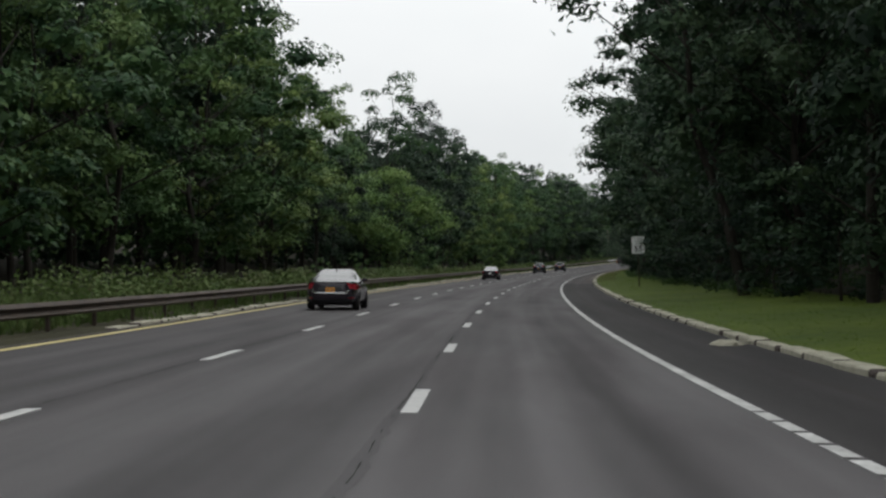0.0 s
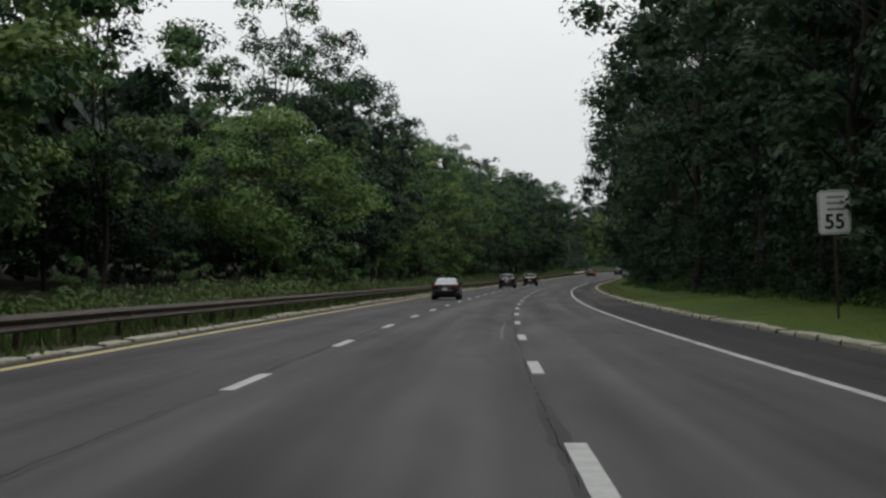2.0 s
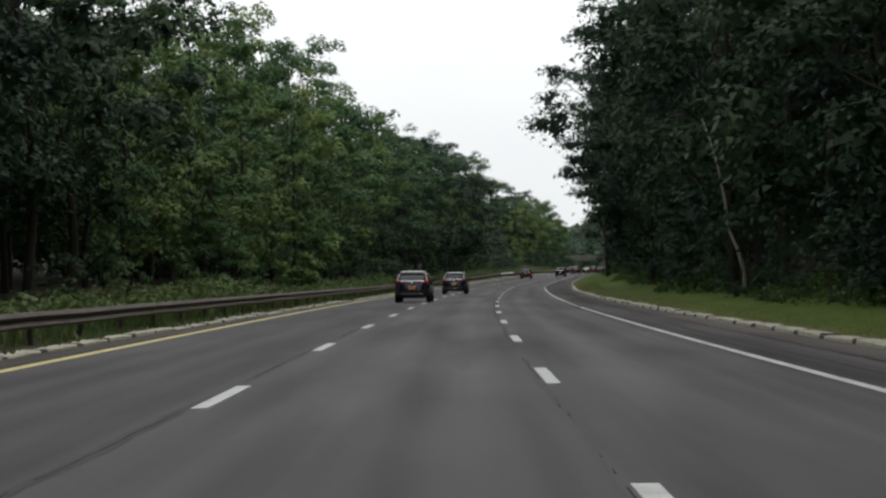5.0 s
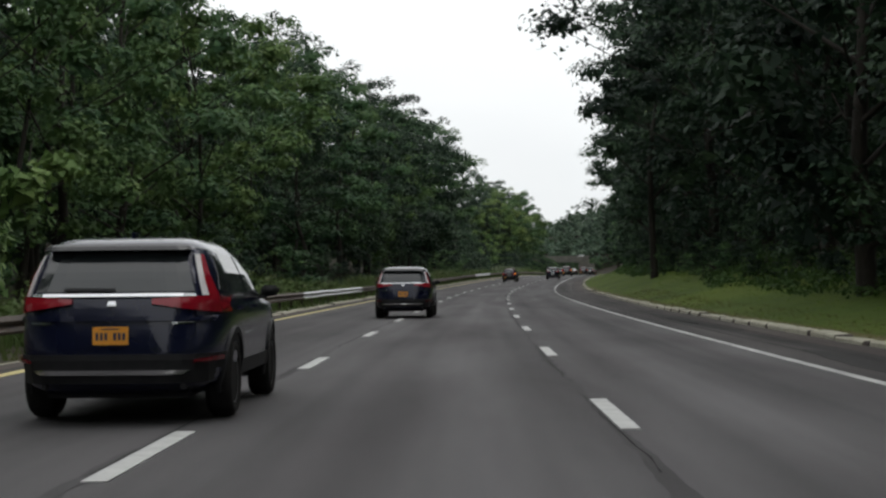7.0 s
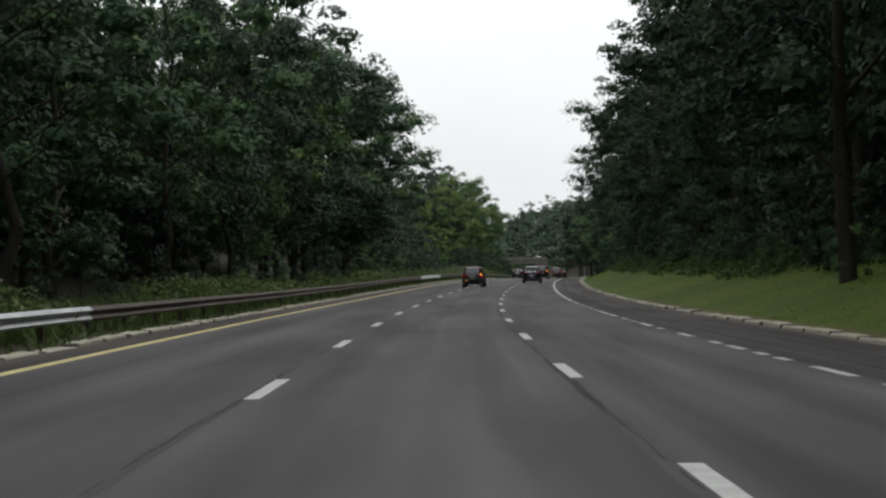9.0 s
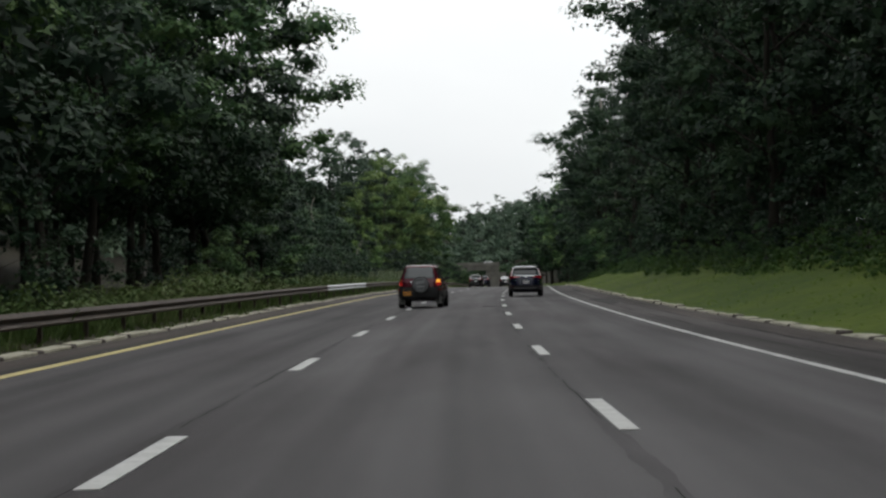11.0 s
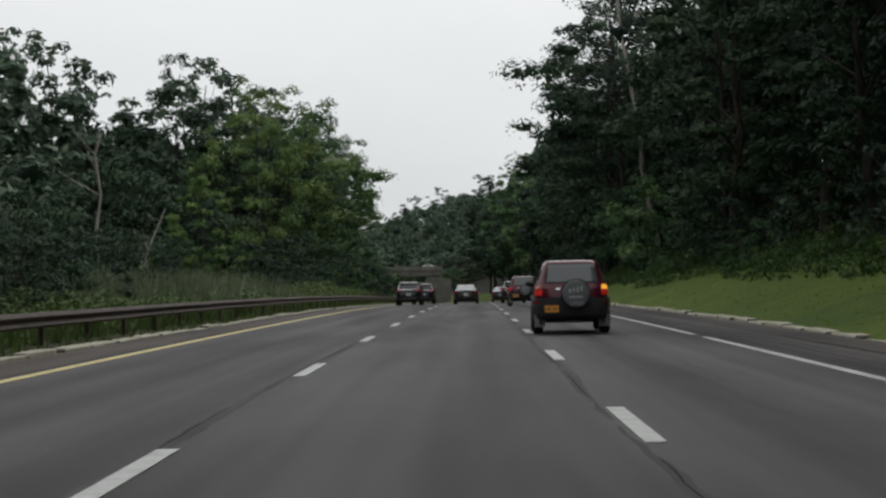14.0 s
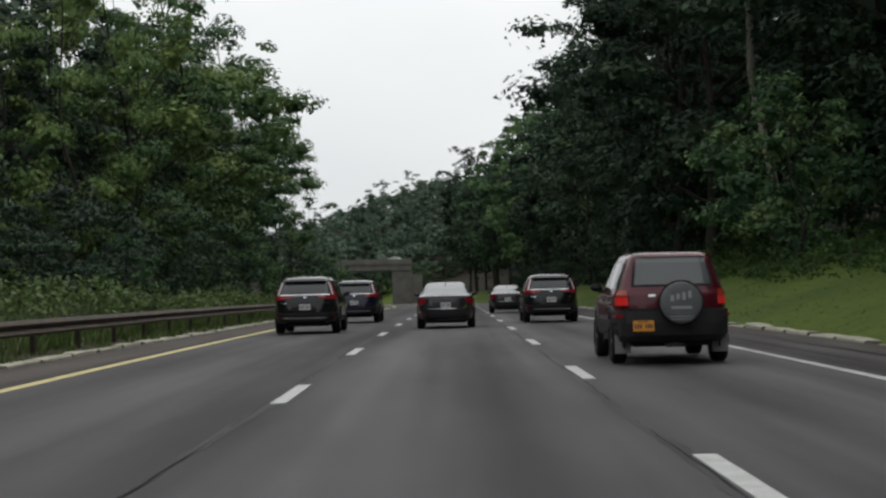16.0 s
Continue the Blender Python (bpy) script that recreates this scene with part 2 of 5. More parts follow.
M_WEED = leaf_material("tall_weeds", [(0.028, 0.054, 0.014), (0.054, 0.088, 0.023), (0.076, 0.107, 0.035), (0.088, 0.088, 0.044)], 0.2, apart=(1.1, 1.1))
M_LEAF = leaf_material("maple_leaves", [(0.018, 0.042, 0.022), (0.039, 0.084, 0.035), (0.073, 0.130, 0.046), (0.128, 0.190, 0.070)])
M_LIGHT = leaf_material("yellow_green_leaves", [(0.031, 0.063, 0.022), (0.053, 0.100, 0.031), (0.087, 0.140, 0.043), (0.140, 0.196, 0.065)])
M_BRIGHT = leaf_material("bright_yellow_green_leaves", [(0.038, 0.076, 0.024), (0.066, 0.122, 0.034), (0.108, 0.172, 0.048), (0.168, 0.232, 0.072)], apart=(1.05, 1.05))
# Oak green made far darker: the woods' shade is put into this colour.
M_OAK = leaf_material("shaded_oak_leaves", [(0.008, 0.018, 0.011), (0.014, 0.030, 0.018), (0.027, 0.052, 0.026), (0.053, 0.088, 0.044)])
# Paler and bluer than the near leaves: distance haze put into the colour.
M_FAR = leaf_material("hazed_hill_leaves", [(0.029, 0.051, 0.036), (0.043, 0.071, 0.048), (0.059, 0.090, 0.057), (0.080, 0.112, 0.071)])
M_BARK = rough_material("bark", (0.013, 0.011, 0.009), (0.036, 0.032, 0.027), scale=5, fine=30, bump=1.0, stretch=(1, 1, 0.15))
M_PALE_BARK = rough_material("pale_dead_bark", (0.136, 0.123, 0.102), (0.289, 0.272, 0.238), scale=3, fine=25, bump=0.6, stretch=(1, 1, 0.2))
M_RUST = rough_material("weathered_brown_rail_steel", (0.020, 0.013, 0.010), (0.075, 0.055, 0.042), scale=2.5, fine=40, roughness=0.7, metallic=0.3)
M_ZINC = rough_material("new_galvanised_steel", (0.26, 0.27, 0.28), (0.44, 0.45, 0.46), scale=2, fine=30, roughness=0.33, metallic=0.9, bump=0.05)
M_CONC = rough_material("old_bridge_concrete", (0.085, 0.081, 0.072), (0.187, 0.178, 0.162), scale=0.5, fine=12, bump=0.4)

M_REED = leaf_material("pale_reeds", [(0.063, 0.092, 0.044), (0.096, 0.126, 0.067), (0.141, 0.163, 0.100), (0.081, 0.111, 0.052)], 0.15, apart=(1.0, 1.0))
M_SIGN = rough_material("sign_sheeting", (0.60, 0.61, 0.60), (0.74, 0.75, 0.74), scale=2, fine=20, roughness=0.45, bump=0.0)
M_FADED = rough_material("faded_black_print", (0.10, 0.10, 0.10), (0.26, 0.26, 0.26), scale=9, fine=60, roughness=0.6, bump=0.0)
M_BLACK = rough_material("black_plastic", (0.007, 0.007, 0.008), (0.016, 0.016, 0.017), scale=8, roughness=0.55, bump=0.1)
M_BLACK.node_tree.nodes["Principled BSDF"].inputs["Specular IOR Level"].default_value = 0.2


# ---------------------------------------------------------------- mesh helpers
def mesh_of(bm, name, mat):
    me = bpy.data.meshes.new(name)
    bm.to_mesh(me)
    bm.free()
    for m in mat if isinstance(mat, (list, tuple)) else [mat]:
        me.materials.append(m)
    return me


def raw_mesh(name, verts, faces, mat, uv=None, shade=False):
    me = bpy.data.meshes.new(name)
    me.from_pydata(verts, [], faces)
    me.materials.append(mat)
    if uv is not None:
        lay = me.uv_layers.new(name="UVMap")
        idx = np.empty(len(me.loops), dtype=np.int32)
        me.loops.foreach_get("vertex_index", idx)
        lay.data.foreach_set("uv", np.asarray(uv, dtype=np.float32)[idx].ravel())
    if shade:
        me.polygons.foreach_set("use_smooth", np.ones(len(me.polygons), dtype=bool))
    me.update()
    return me


def part(name, bm, mat, parent, label=""):
    ob = new(name, mesh_of(bm, name, mat) if isinstance(bm, bmesh.types.BMesh) else bm)
    ob.parent = parent
    return tagged(ob, label=label)


def ribbon(name, s0, s1, step, edges, mat):
    """A strip along the road; edges: (d, z) pairs, or functions of s."""
    ss = np.arange(s0, s1 + step / 2, step)
    verts, uv, faces = [], [], []
    k = len(edges)
    for s in ss:
        for e in edges:
            d, z = e(s) if callable(e) else e
            verts.append(at(s, d, z))
            uv.append((d, s))
    for i in range(len(ss) - 1):
        for j in range(k - 1):
            a = i * k + j
            faces.append((a, a + 1, a + k + 1, a + k))
    return raw_mesh(name, verts, faces, mat, uv)


# ---------------------------------------------------------------- ground and road
def build_ground():
    ss = np.concatenate([np.arange(-1400, -120, 160), np.arange(-120, 900, 6.0), np.arange(900, 2500, 100)])
    left = [-1500, -700, -350, -200, -130, -100, -80, -60, -50, -42, -36, -30, -26, -21, -17, -14, -12]
    right = [8, 9, 10, 11.2, 12.6, 15, 18, 22, 28, 36, 48, 62, 100, 180, 350, 700, 1500]
    ds = left + [-11, -10.3, -9.9, -9, 6, 6.4, 6.9] + right
    def line(s):
        kl, kr = kerb_l(s), kerb_r(s)
        return left + [kl - 0.6, kl - 0.34, kl - 0.11, kl + 0.3, kr + 0.11, kr + 0.38, kr + 0.9] + right
    verts = [at(s, d, rise(s, d)) for s in ss for d in line(s)]
    k = len(ds)
    faces = [(i * k + j, i * k + j + 1, (i + 1) * k + j + 1, (i + 1) * k + j) for i in range(len(ss) - 1) for j in range(k - 1)]
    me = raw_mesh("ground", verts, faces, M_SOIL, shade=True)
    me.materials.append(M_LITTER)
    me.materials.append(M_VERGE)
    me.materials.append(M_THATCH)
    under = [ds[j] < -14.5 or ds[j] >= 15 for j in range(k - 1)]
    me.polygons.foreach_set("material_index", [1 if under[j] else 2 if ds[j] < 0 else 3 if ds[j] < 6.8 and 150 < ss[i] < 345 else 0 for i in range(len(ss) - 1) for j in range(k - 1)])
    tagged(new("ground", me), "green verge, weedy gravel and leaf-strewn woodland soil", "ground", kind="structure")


build_ground()
S0, S1 = -130, 872
road = tagged(new("road", ribbon("road", S0, S1, 5, [(-7.72, -0.3), (-7.72, 0), (-5, 0.0), (-2, 0.0), (1, 0.0), (3.52, 0), (3.52, -0.3)], M_ROAD)),
              "three grey worn asphalt lanes of a parkway", "road", kind="structure")
SHOULDER = [(3.522, -0.3), (3.522, -0.004), (4.9, -0.012), lambda s: (kerb_r(s) + 0.05, -0.02), lambda s: (kerb_r(s) + 0.05, -0.3)]
tagged(new("shoulder_right", ribbon("shoulder_right", S0, 115, 5, SHOULDER, M_PATCH)), "nearly black asphalt shoulder along the kerb", "road shoulder", kind="structure")
tagged(new("shoulder_right", ribbon("shoulder_right", 115, S1, 5, SHOULDER, M_SHOULDER)), "dark brownish patched asphalt shoulder along the kerb", "road shoulder", kind="structure")
tagged(new("shoulder_left", ribbon("shoulder_left", S0, S1, 5, [lambda s: (kerb_l(s) - 0.05, -0.3), lambda s: (kerb_l(s) - 0.05, -0.01), (-8.1, -0.006), (-7.722, -0.004), (-7.722, -0.3)], M_DIRT)),
       "narrow brownish shoulder strewn with dirt", "road shoulder", kind="structure")


def wobble(s, k, size):
    return size * noise.noise((s * 0.35, k * 7.3, 0.0))


for first, last, reach in ((118, 262, 0.75), (262, 330, 0.45), (330, 470, 0.9), (470, 690, 0.55)):
    part("gutter_dirt", ribbon("gutter_dirt", first, last, 1.5, [lambda s: (kerb_r(s) - reach + wobble(s * 1.7, 9, 0.45), -0.013), lambda s: (kerb_r(s) - reach * 0.6 + wobble(s * 1.7, 9, 0.3), -0.008), lambda s: (kerb_r(s) + 0.03, -0.006), lambda s: (kerb_r(s) + 0.04, -0.1)], M_GUTTER), None, road, "brown dirt and litter washed against the kerb")


def tar_patch(first, last, d, wide):
    """A ragged lens of black tar on the shoulder."""
    def edge(sign, out, z):
        return lambda s: (d + sign * (wide * max(0.0, sin(pi * (s - first) / (last - first))) ** 0.5 + out) + wobble(s * (1.8 + 0.3 * sign), 5 + sign, 0.13), z)
    strip = ribbon("tar_patch", first, last, 1.0, [edge(-1, 0.01, -0.02), edge(-1, 0, 0.0), edge(1, 0, -0.001), edge(1, 0.01, -0.02)], M_PATCH)
    part("tar_patch", strip, None, road, "black tar patch on the shoulder")


for patch in ((208, 231, 4.35, 0.42), (246, 258, 4.7, 0.25), (402, 415, 4.5, 0.5), (440, 452, 4.9, 0.3)):
    tar_patch(*patch)


for k in range(24):
    q = -38.5 + 1.02 * k
    part("white_edge_line", ribbon("white_edge_line", q, q + 0.84, 0.42, [(3.345, 0.004), (3.345, 0.008), (3.495, 0.008), (3.495, 0.004)], M_WORN), None, road, "worn-through stretch of white edge line")
EDGE_RUNS = [(-14.0, 203.0), (216.6, 289.0), (346.0, 468.0), (470.5, S1)]
EDGE_RUNS += [(a, a + run) for a, run in ((203.4, 1.3), (205.2, 0.8), (206.5, 1.0), (207.9, 1.9), (210.2, 0.9), (211.6, 1.2), (213.3, 2.9))]
q = 290.0
while q < 344:
    run = 0.7 + 5.5 * abs(noise.noise((q * 0.43, 3.0, 8.0)))
    EDGE_RUNS.append((q, q + run))
    q += run + 0.8 + 5.5 * abs(noise.noise((q * 0.71, 5.0, 1.0)))
LINES = [(-7.60, 0.105, M_YELLOW, "yellow_edge_line", S0, S1)] + [(3.42, 0.075, M_WORN, "white_edge_line", a, b) for a, b in EDGE_RUNS]
for d, half, mat, nm, first, last in LINES:
    part(nm, ribbon(nm, first, last, min(3, (last - first) / 2), [(d - half, 0.004), (d - half, 0.008), (d + half, 0.008), (d + half, 0.004)], mat), None, road)


part("dark_joint", ribbon("dark_joint", S0, S1, 3, [lambda s: (-8.02 + wobble(s, 3, 0.10), -0.001), lambda s: (-8.0 + wobble(s, 3, 0.10), 0.003), lambda s: (-7.73, 0.003), lambda s: (-7.73, -0.001)], M_JOINT), None, road, "dark grimy joint beside the yellow line")


def crack(d, s0, s1, seed, stain=False, mat=None):
    """A ragged, broken crack beside a lane line, or the grimy stain round it."""
    verts, faces = [], []
    prev = None
    step = 0.3
    for k in range(int((s1 - s0) / step)):
        q = s0 + step * k
        mid = d - 0.12 + 0.06 * noise.noise((q * 0.16, seed, 5)) + 0.03 * noise.noise((q * 0.9, seed, 7))
        if stain:
            left = 0.055 + 0.11 * noise.noise((q * 0.13, seed, 0)) + 0.05 * noise.noise((q * 1.6, seed, 3))
            right = 0.055 + 0.11 * noise.noise((q * 0.13, seed, 20)) + 0.05 * noise.noise((q * 1.6, seed, 23))
        else:
            left = 0.005 + 0.012 * noise.noise((q * 0.21, seed, 0)) + 0.012 * noise.noise((q * 2.1, seed, 3))
            right = 0.005 + 0.012 * noise.noise((q * 0.21, seed, 0)) + 0.012 * noise.noise((q * 2.3, seed, 13))
        if left + right < 0.006:
            prev = None
            continue
        n = len(verts)
        z = 0.0065 if not stain else 0.004 if mat is None else -0.004
        verts += [at(q, mid - left, z), at(q, mid + right, z)]
        if prev is not None:
            faces.append((prev, prev + 1, n + 1, n))
        prev = n
    return raw_mesh("crack_seam", verts, faces, mat or (M_STAIN if stain else M_TAR), [(v[0], v[1]) for v in verts])


for d, seed in ((0.0, 1.0), (-3.64, 2.0)):
    part("grimy_stain", crack(d, S0, 700, seed, True), None, road, "dark grime along the lane joint")
    part("crack_seam", crack(d, S0, 700, seed), None, road, "dark tarred crack along the lane joint")
for d, seed, s0, s1 in ((4.35, 5.0, 20, 640), (5.15, 6.0, -30, 640)):
    part("ragged_edge", crack(d, s0, s1, seed, True, M_JOINT), None, road, "ragged dark edge of an old shoulder patch")


def scuff():
    """A pale curved scrape on the asphalt."""
    verts, faces = [], []
    for i in range(27):
        q = 71.5 + 0.5 * i
        mid = -0.45 + 0.09 * ((q - 74.5) / 10) ** 2 - 0.02 * noise.noise((q * 0.5, 4, 4))
        w = max(0.008, 0.024 + 0.02 * noise.noise((q * 0.8, 1, 9)))
        verts += [at(q, mid - w, 0.004), at(q, mid + w, 0.004)]
        if i:
            n = len(verts)
            faces.append((n - 4, n - 3, n - 1, n - 2))
    part("pale_scrape", raw_mesh("pale_scrape", verts, faces, M_SCRAPE), None, road, "pale curved scrape on the asphalt")


scuff()


def dash_mesh():
    verts = []
    for i in range(7):
        y = 3.2 * i / 6
        for x in (-0.085, 0.085):
            verts.append((x + 0.008 * noise.noise((i * 2.1, x * 50, 0)), y + 0.02 * noise.noise((x * 30, i, 3)), 0.012))
    n = len(verts)
    verts += [(x, y, 0.003) for x, y, z in verts]
    faces = [(2 * i, 2 * i + 1, 2 * i + 3, 2 * i + 2) for i in range(6)]
    faces += [(2 * i + 2, n + 2 * i + 2, n + 2 * i, 2 * i) for i in range(6)] + [(2 * i + 1, n + 2 * i + 1, n + 2 * i + 3, 2 * i + 3) for i in range(6)]
    faces += [(0, n, n + 1, 1), (2 * 6 + 1, n + 13, n + 12, 12)]
    return raw_mesh("lane_dash", verts, faces, M_WHITE)


DASH = dash_mesh()
for d, phase in ((0.0, -14.65), (-3.64, -5.58)):
    for i in range(-8, 62):
        s = phase + 12.19 * i
        ob = part("lane_dash", DASH, None, road)
        ob.matrix_world = Matrix.Translation(at(s, d)) @ Matrix.Rotation(heading(s), 4, "Z") @ Matrix.Rotation(slope(s), 4, "X")


# ---------------------------------------------------------------- trees
def limb(verts, faces, a, b, ra, rb, sides=6):
    a, b = Vector(a), Vector(b)
    axis = (b - a).normalized()
    u = axis.orthogonal().normalized()
    v = axis.cross(u)
    base = len(verts)
    for c, r in ((a, ra), (b, rb)):
        for i in range(sides):
            t = 2 * pi * i / sides
            verts.append(c + (u * cos(t) + v * sin(t)) * r)
    for i in range(sides):
        j = (i + 1) % sides
        faces.append((base + i, base + j, base + sides + j, base + sides + i))
    return b


def leaf_cards(rng, verts, faces, centre, radius, count, size, squash=0.75, droop=0.0, core=0.0):
    """Small leaf sprays over the top and sides of a clump; core: the share of broad sprays that fill its shaded inside."""
    c = np.asarray(centre)
    dirs = rng.normal(size=(count, 3))
    dirs /= np.linalg.norm(dirs, axis=1)[:, None]
    under = dirs[:, 2] < -0.1
    dirs[under, 2] *= np.where(rng.random(under.sum()) < 0.85, -1.0, 1.0)
    inner = rng.random(count) < core
    rad = radius * np.where(inner, 0.12 + 0.48 * rng.random(count), 0.60 + 0.42 * rng.random(count))
    pts = c + dirs * rad[:, None] * (1, 1, squash)
    pts[:, 2] -= droop * rng.random(count) ** 2
    nrm = dirs + (0, 0, 0.38) + rng.normal(size=(count, 3)) * 0.36
    nrm[inner] = rng.normal(size=(inner.sum(), 3))
    nrm /= np.linalg.norm(nrm, axis=1)[:, None]
    ref = rng.normal(size=(count, 3))
    u = np.cross(nrm, ref)
    u /= np.linalg.norm(u, axis=1)[:, None]
    v = np.cross(nrm, u)
    ln = size * (0.6 + 0.8 * rng.random(count)) * np.where(inner, 1.9, 1.0)
    wd = ln * (0.45 + 0.3 * rng.random(count))
    base = len(verts)
    tip = pts + u * ln[:, None] - nrm * (0.2 * ln[:, None])
    le, ri = pts - u * (0.7 * ln[:, None]) + v * wd[:, None], pts - u * (0.5 * ln[:, None]) - v * wd[:, None]
    verts.extend(map(tuple, np.stack([le, ri, tip], 1).reshape(-1, 3)))
    faces.extend((base + 3 * i, base + 3 * i + 1, base + 3 * i + 2) for i in range(count))


def tree_meshes(seed, height, spread, low, clumps, leaves, size, leaf, bark, lean=0.0, widest=0.55, core=0.22):
    """A trunk with limbs, and a crown of billowing clumps, widest at a share of the height. low: where the crown begins."""
    rng, leaf_rng = np.random.default_rng(seed), np.random.default_rng(seed + 500)
    tv, tf, lv, lf = [], [], [], []
    p, r = Vector((0, 0, -0.5)), 0.012 * height
    steps = 6
    for i in range(steps):
        q = Vector((lean * (i + 1) / steps * height + rng.normal() * 0.25, rng.normal() * 0.25, height * 0.92 * (i + 1) / steps))
        limb(tv, tf, p, q, r, r * 0.74, 8)
        p, r = q, r * 0.74
    lobes = [(rng.random() * 2 * pi, rng.random()) for _ in range(5)]
    for k in range(clumps):
        h = low + (1 - low) * (k + rng.random()) / clumps
        if h < widest:
            shape = 0.30 + 0.70 * smooth(low, widest, h)
        else:
            shape = max(0.12, 1 - ((h - widest) / (1.02 - widest)) ** 2) ** 0.6
        a = k * 2.4 + rng.normal() * 0.5
        lump = 1.0 + 0.30 * max(cos(a - l[0]) * (1 if abs(l[1] - h) < 0.3 else 0) for l in lobes)
        out = spread * shape * lump * (0.50 + 0.46 * rng.random() ** 0.8)
        z = height * h
        c = Vector((lean * z + out * cos(a), out * sin(a), z * 0.97))
        rad = spread * (0.17 + 0.23 * rng.random() ** 1.3) * (1.0 if h < 0.82 else 0.62)
        n = int(leaves * (rad / (0.25 * spread)) ** 1.8 * (1.0 if h < 0.8 else 1.35))
        leaf_cards(leaf_rng, lv, lf, c, rad, n, size, 0.66, droop=0.7 * rad * (rng.random() < 0.35), core=core if h < 0.80 else 0.0)
        if k % 2 == 0:
            limb(tv, tf, (lean * z * 0.8, 0, max(0.5, z * 0.8 - out * 0.3)), c, 0.0045 * height * (1.15 - h), 0.02, 4)
    top = np.asarray((lean * height, 0, height))
    for _ in range(5):
        leaf_cards(leaf_rng, lv, lf, top + rng.normal(size=3) * (spread * 0.22, spread * 0.22, 0.5) - (0, 0, 0.6), spread * 0.16, leaves // 2, size, 1.1)
    return raw_mesh("trunk", tv, tf, bark, shade=True), raw_mesh("crown", lv, lf, leaf)


def tree(name, meshes, place, turn, scale, label, group):
    ob = new(name)
    ob.matrix_world = Matrix.Translation(place) @ Matrix.Rotation(turn, 4, "Z") @ Matrix.Diagonal((scale[0], scale[0], scale[1], 1))
    for nm, me in zip(("trunk", "crown"), meshes):
        part(nm, me, None, ob)
    return tagged(ob, label, "tree", group)


FULL = [tree_meshes(10 + i, 20, 5.4 + 0.4 * (i % 3), (0.25, 0.12, 0.20)[i % 3], 34, 178, 0.165, (M_LEAF, M_LEAF, M_OAK, M_LEAF, M_LIGHT, M_OAK)[i], M_BARK, 0.03 * (i - 2), 0.52) for i in range(6)]
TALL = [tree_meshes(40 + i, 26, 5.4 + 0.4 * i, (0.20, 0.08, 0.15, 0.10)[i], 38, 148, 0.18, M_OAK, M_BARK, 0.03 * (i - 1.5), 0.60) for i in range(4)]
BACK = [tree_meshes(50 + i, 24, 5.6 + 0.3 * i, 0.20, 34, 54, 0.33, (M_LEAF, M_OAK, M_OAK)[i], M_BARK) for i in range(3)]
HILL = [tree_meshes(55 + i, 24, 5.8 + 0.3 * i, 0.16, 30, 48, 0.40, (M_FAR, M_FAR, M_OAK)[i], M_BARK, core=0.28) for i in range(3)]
BUSHY = [tree_meshes(60 + i, 8, 3.8 + 0.2 * i, 0.05, 20, 84, 0.155, (M_LEAF, M_LEAF, M_OAK)[i], M_BARK, 0.0, 0.4) for i in range(3)]
DOME = [tree_meshes(70, 10.6, 6.0, 0.38, 44, 300, 0.115, M_BRIGHT, M_BARK, 0.0, 0.5)]

rng = np.random.default_rng(7)


def plant_row(name, kinds, base_h, s0, s1, step, d, spread, hmin, hmax, label, group, stretch=1.0):
    s = s0
    while s < s1:
        dd = d + rng.normal() * spread
        if 10 < dd < 20:
            dd += -1.1 * smooth(160, 190, s) * (1 - smooth(225, 260, s)) + 1.2 * smooth(335, 375, s) * (1 - smooth(520, 550, s))
        h = (hmin + (hmax - hmin) * rng.random()) / base_h
        if 536 < s < 592 and 9 < dd < 20:
            dd += 8.0 if s > 554 else 3.5
        if dd < -10 and (108 < s < 136 or (139 < s < 172 and dd < -21)):
            h = min(h, (10.5 if dd > -22 else 13) / base_h)
        if 488 < s < 550 and -31 < dd < -12:
            h = min(h, (2.1 if dd > -18.5 and s > 500 else 4.2) / base_h)
        if 575 < s < 606 and dd < -24:
            h = min(h, 21 / base_h)
        if 114 < s < 138 and -17 < dd < -10:
            h = min(h, 1.4 / base_h)
        w = h * (0.9 + 0.3 * rng.random()) * stretch
        if 118 < s < 136 and -21 < dd < -12:
            s += 4.0
            continue
        tree(name, kinds[int(rng.integers(len(kinds)))], at(s, dd, rise(s, dd) - 0.1), rng.random() * 2 * pi, (w, h), label, group)
        s += step * (0.75 + 0.5 * rng.random())


BEHIND = "woods tree added mostly out of view to block light"
LEFT, RIGHT = "woods left of the road", "woods right of the road"
# These four rows stand mostly out of view, added to block light from behind.
plant_row("forest_tree", [FULL[4], FULL[1], FULL[3]], 20, 4, 36, 7.5, -18.5, 1.2, 18, 22, BEHIND, LEFT)
plant_row("forest_tree", BACK, 24, 4, 36, 7.5, -27, 1.2, 23, 27, BEHIND, LEFT)
plant_row("forest_tree", TALL, 26, -18, 24, 7.5, 14.4, 1.0, 24, 28, BEHIND, RIGHT)
plant_row("forest_tree", BACK, 24, -18, 24, 7.5, 23.5, 1.0, 26, 30, BEHIND, RIGHT)
VINY = "leafy green maple hung with vines behind the guard rail"
DEEP = "tall dark green oak behind the roadside maples"
plant_row("maple_tree", [FULL[4], FULL[1], FULL[3], FULL[0]], 20, 38, 108, 7.0, -18.5, 1.6, 16, 21, VINY, LEFT)
plant_row("maple_tree", [FULL[2], FULL[5]], 20, 108, 168, 7.0, -18.0, 1.4, 14, 18, VINY, LEFT)
plant_row("maple_tree", [FULL[2], FULL[5], FULL[5]], 20, 172, 206, 6.0, -17.4, 1.2, 19, 23, VINY, LEFT)
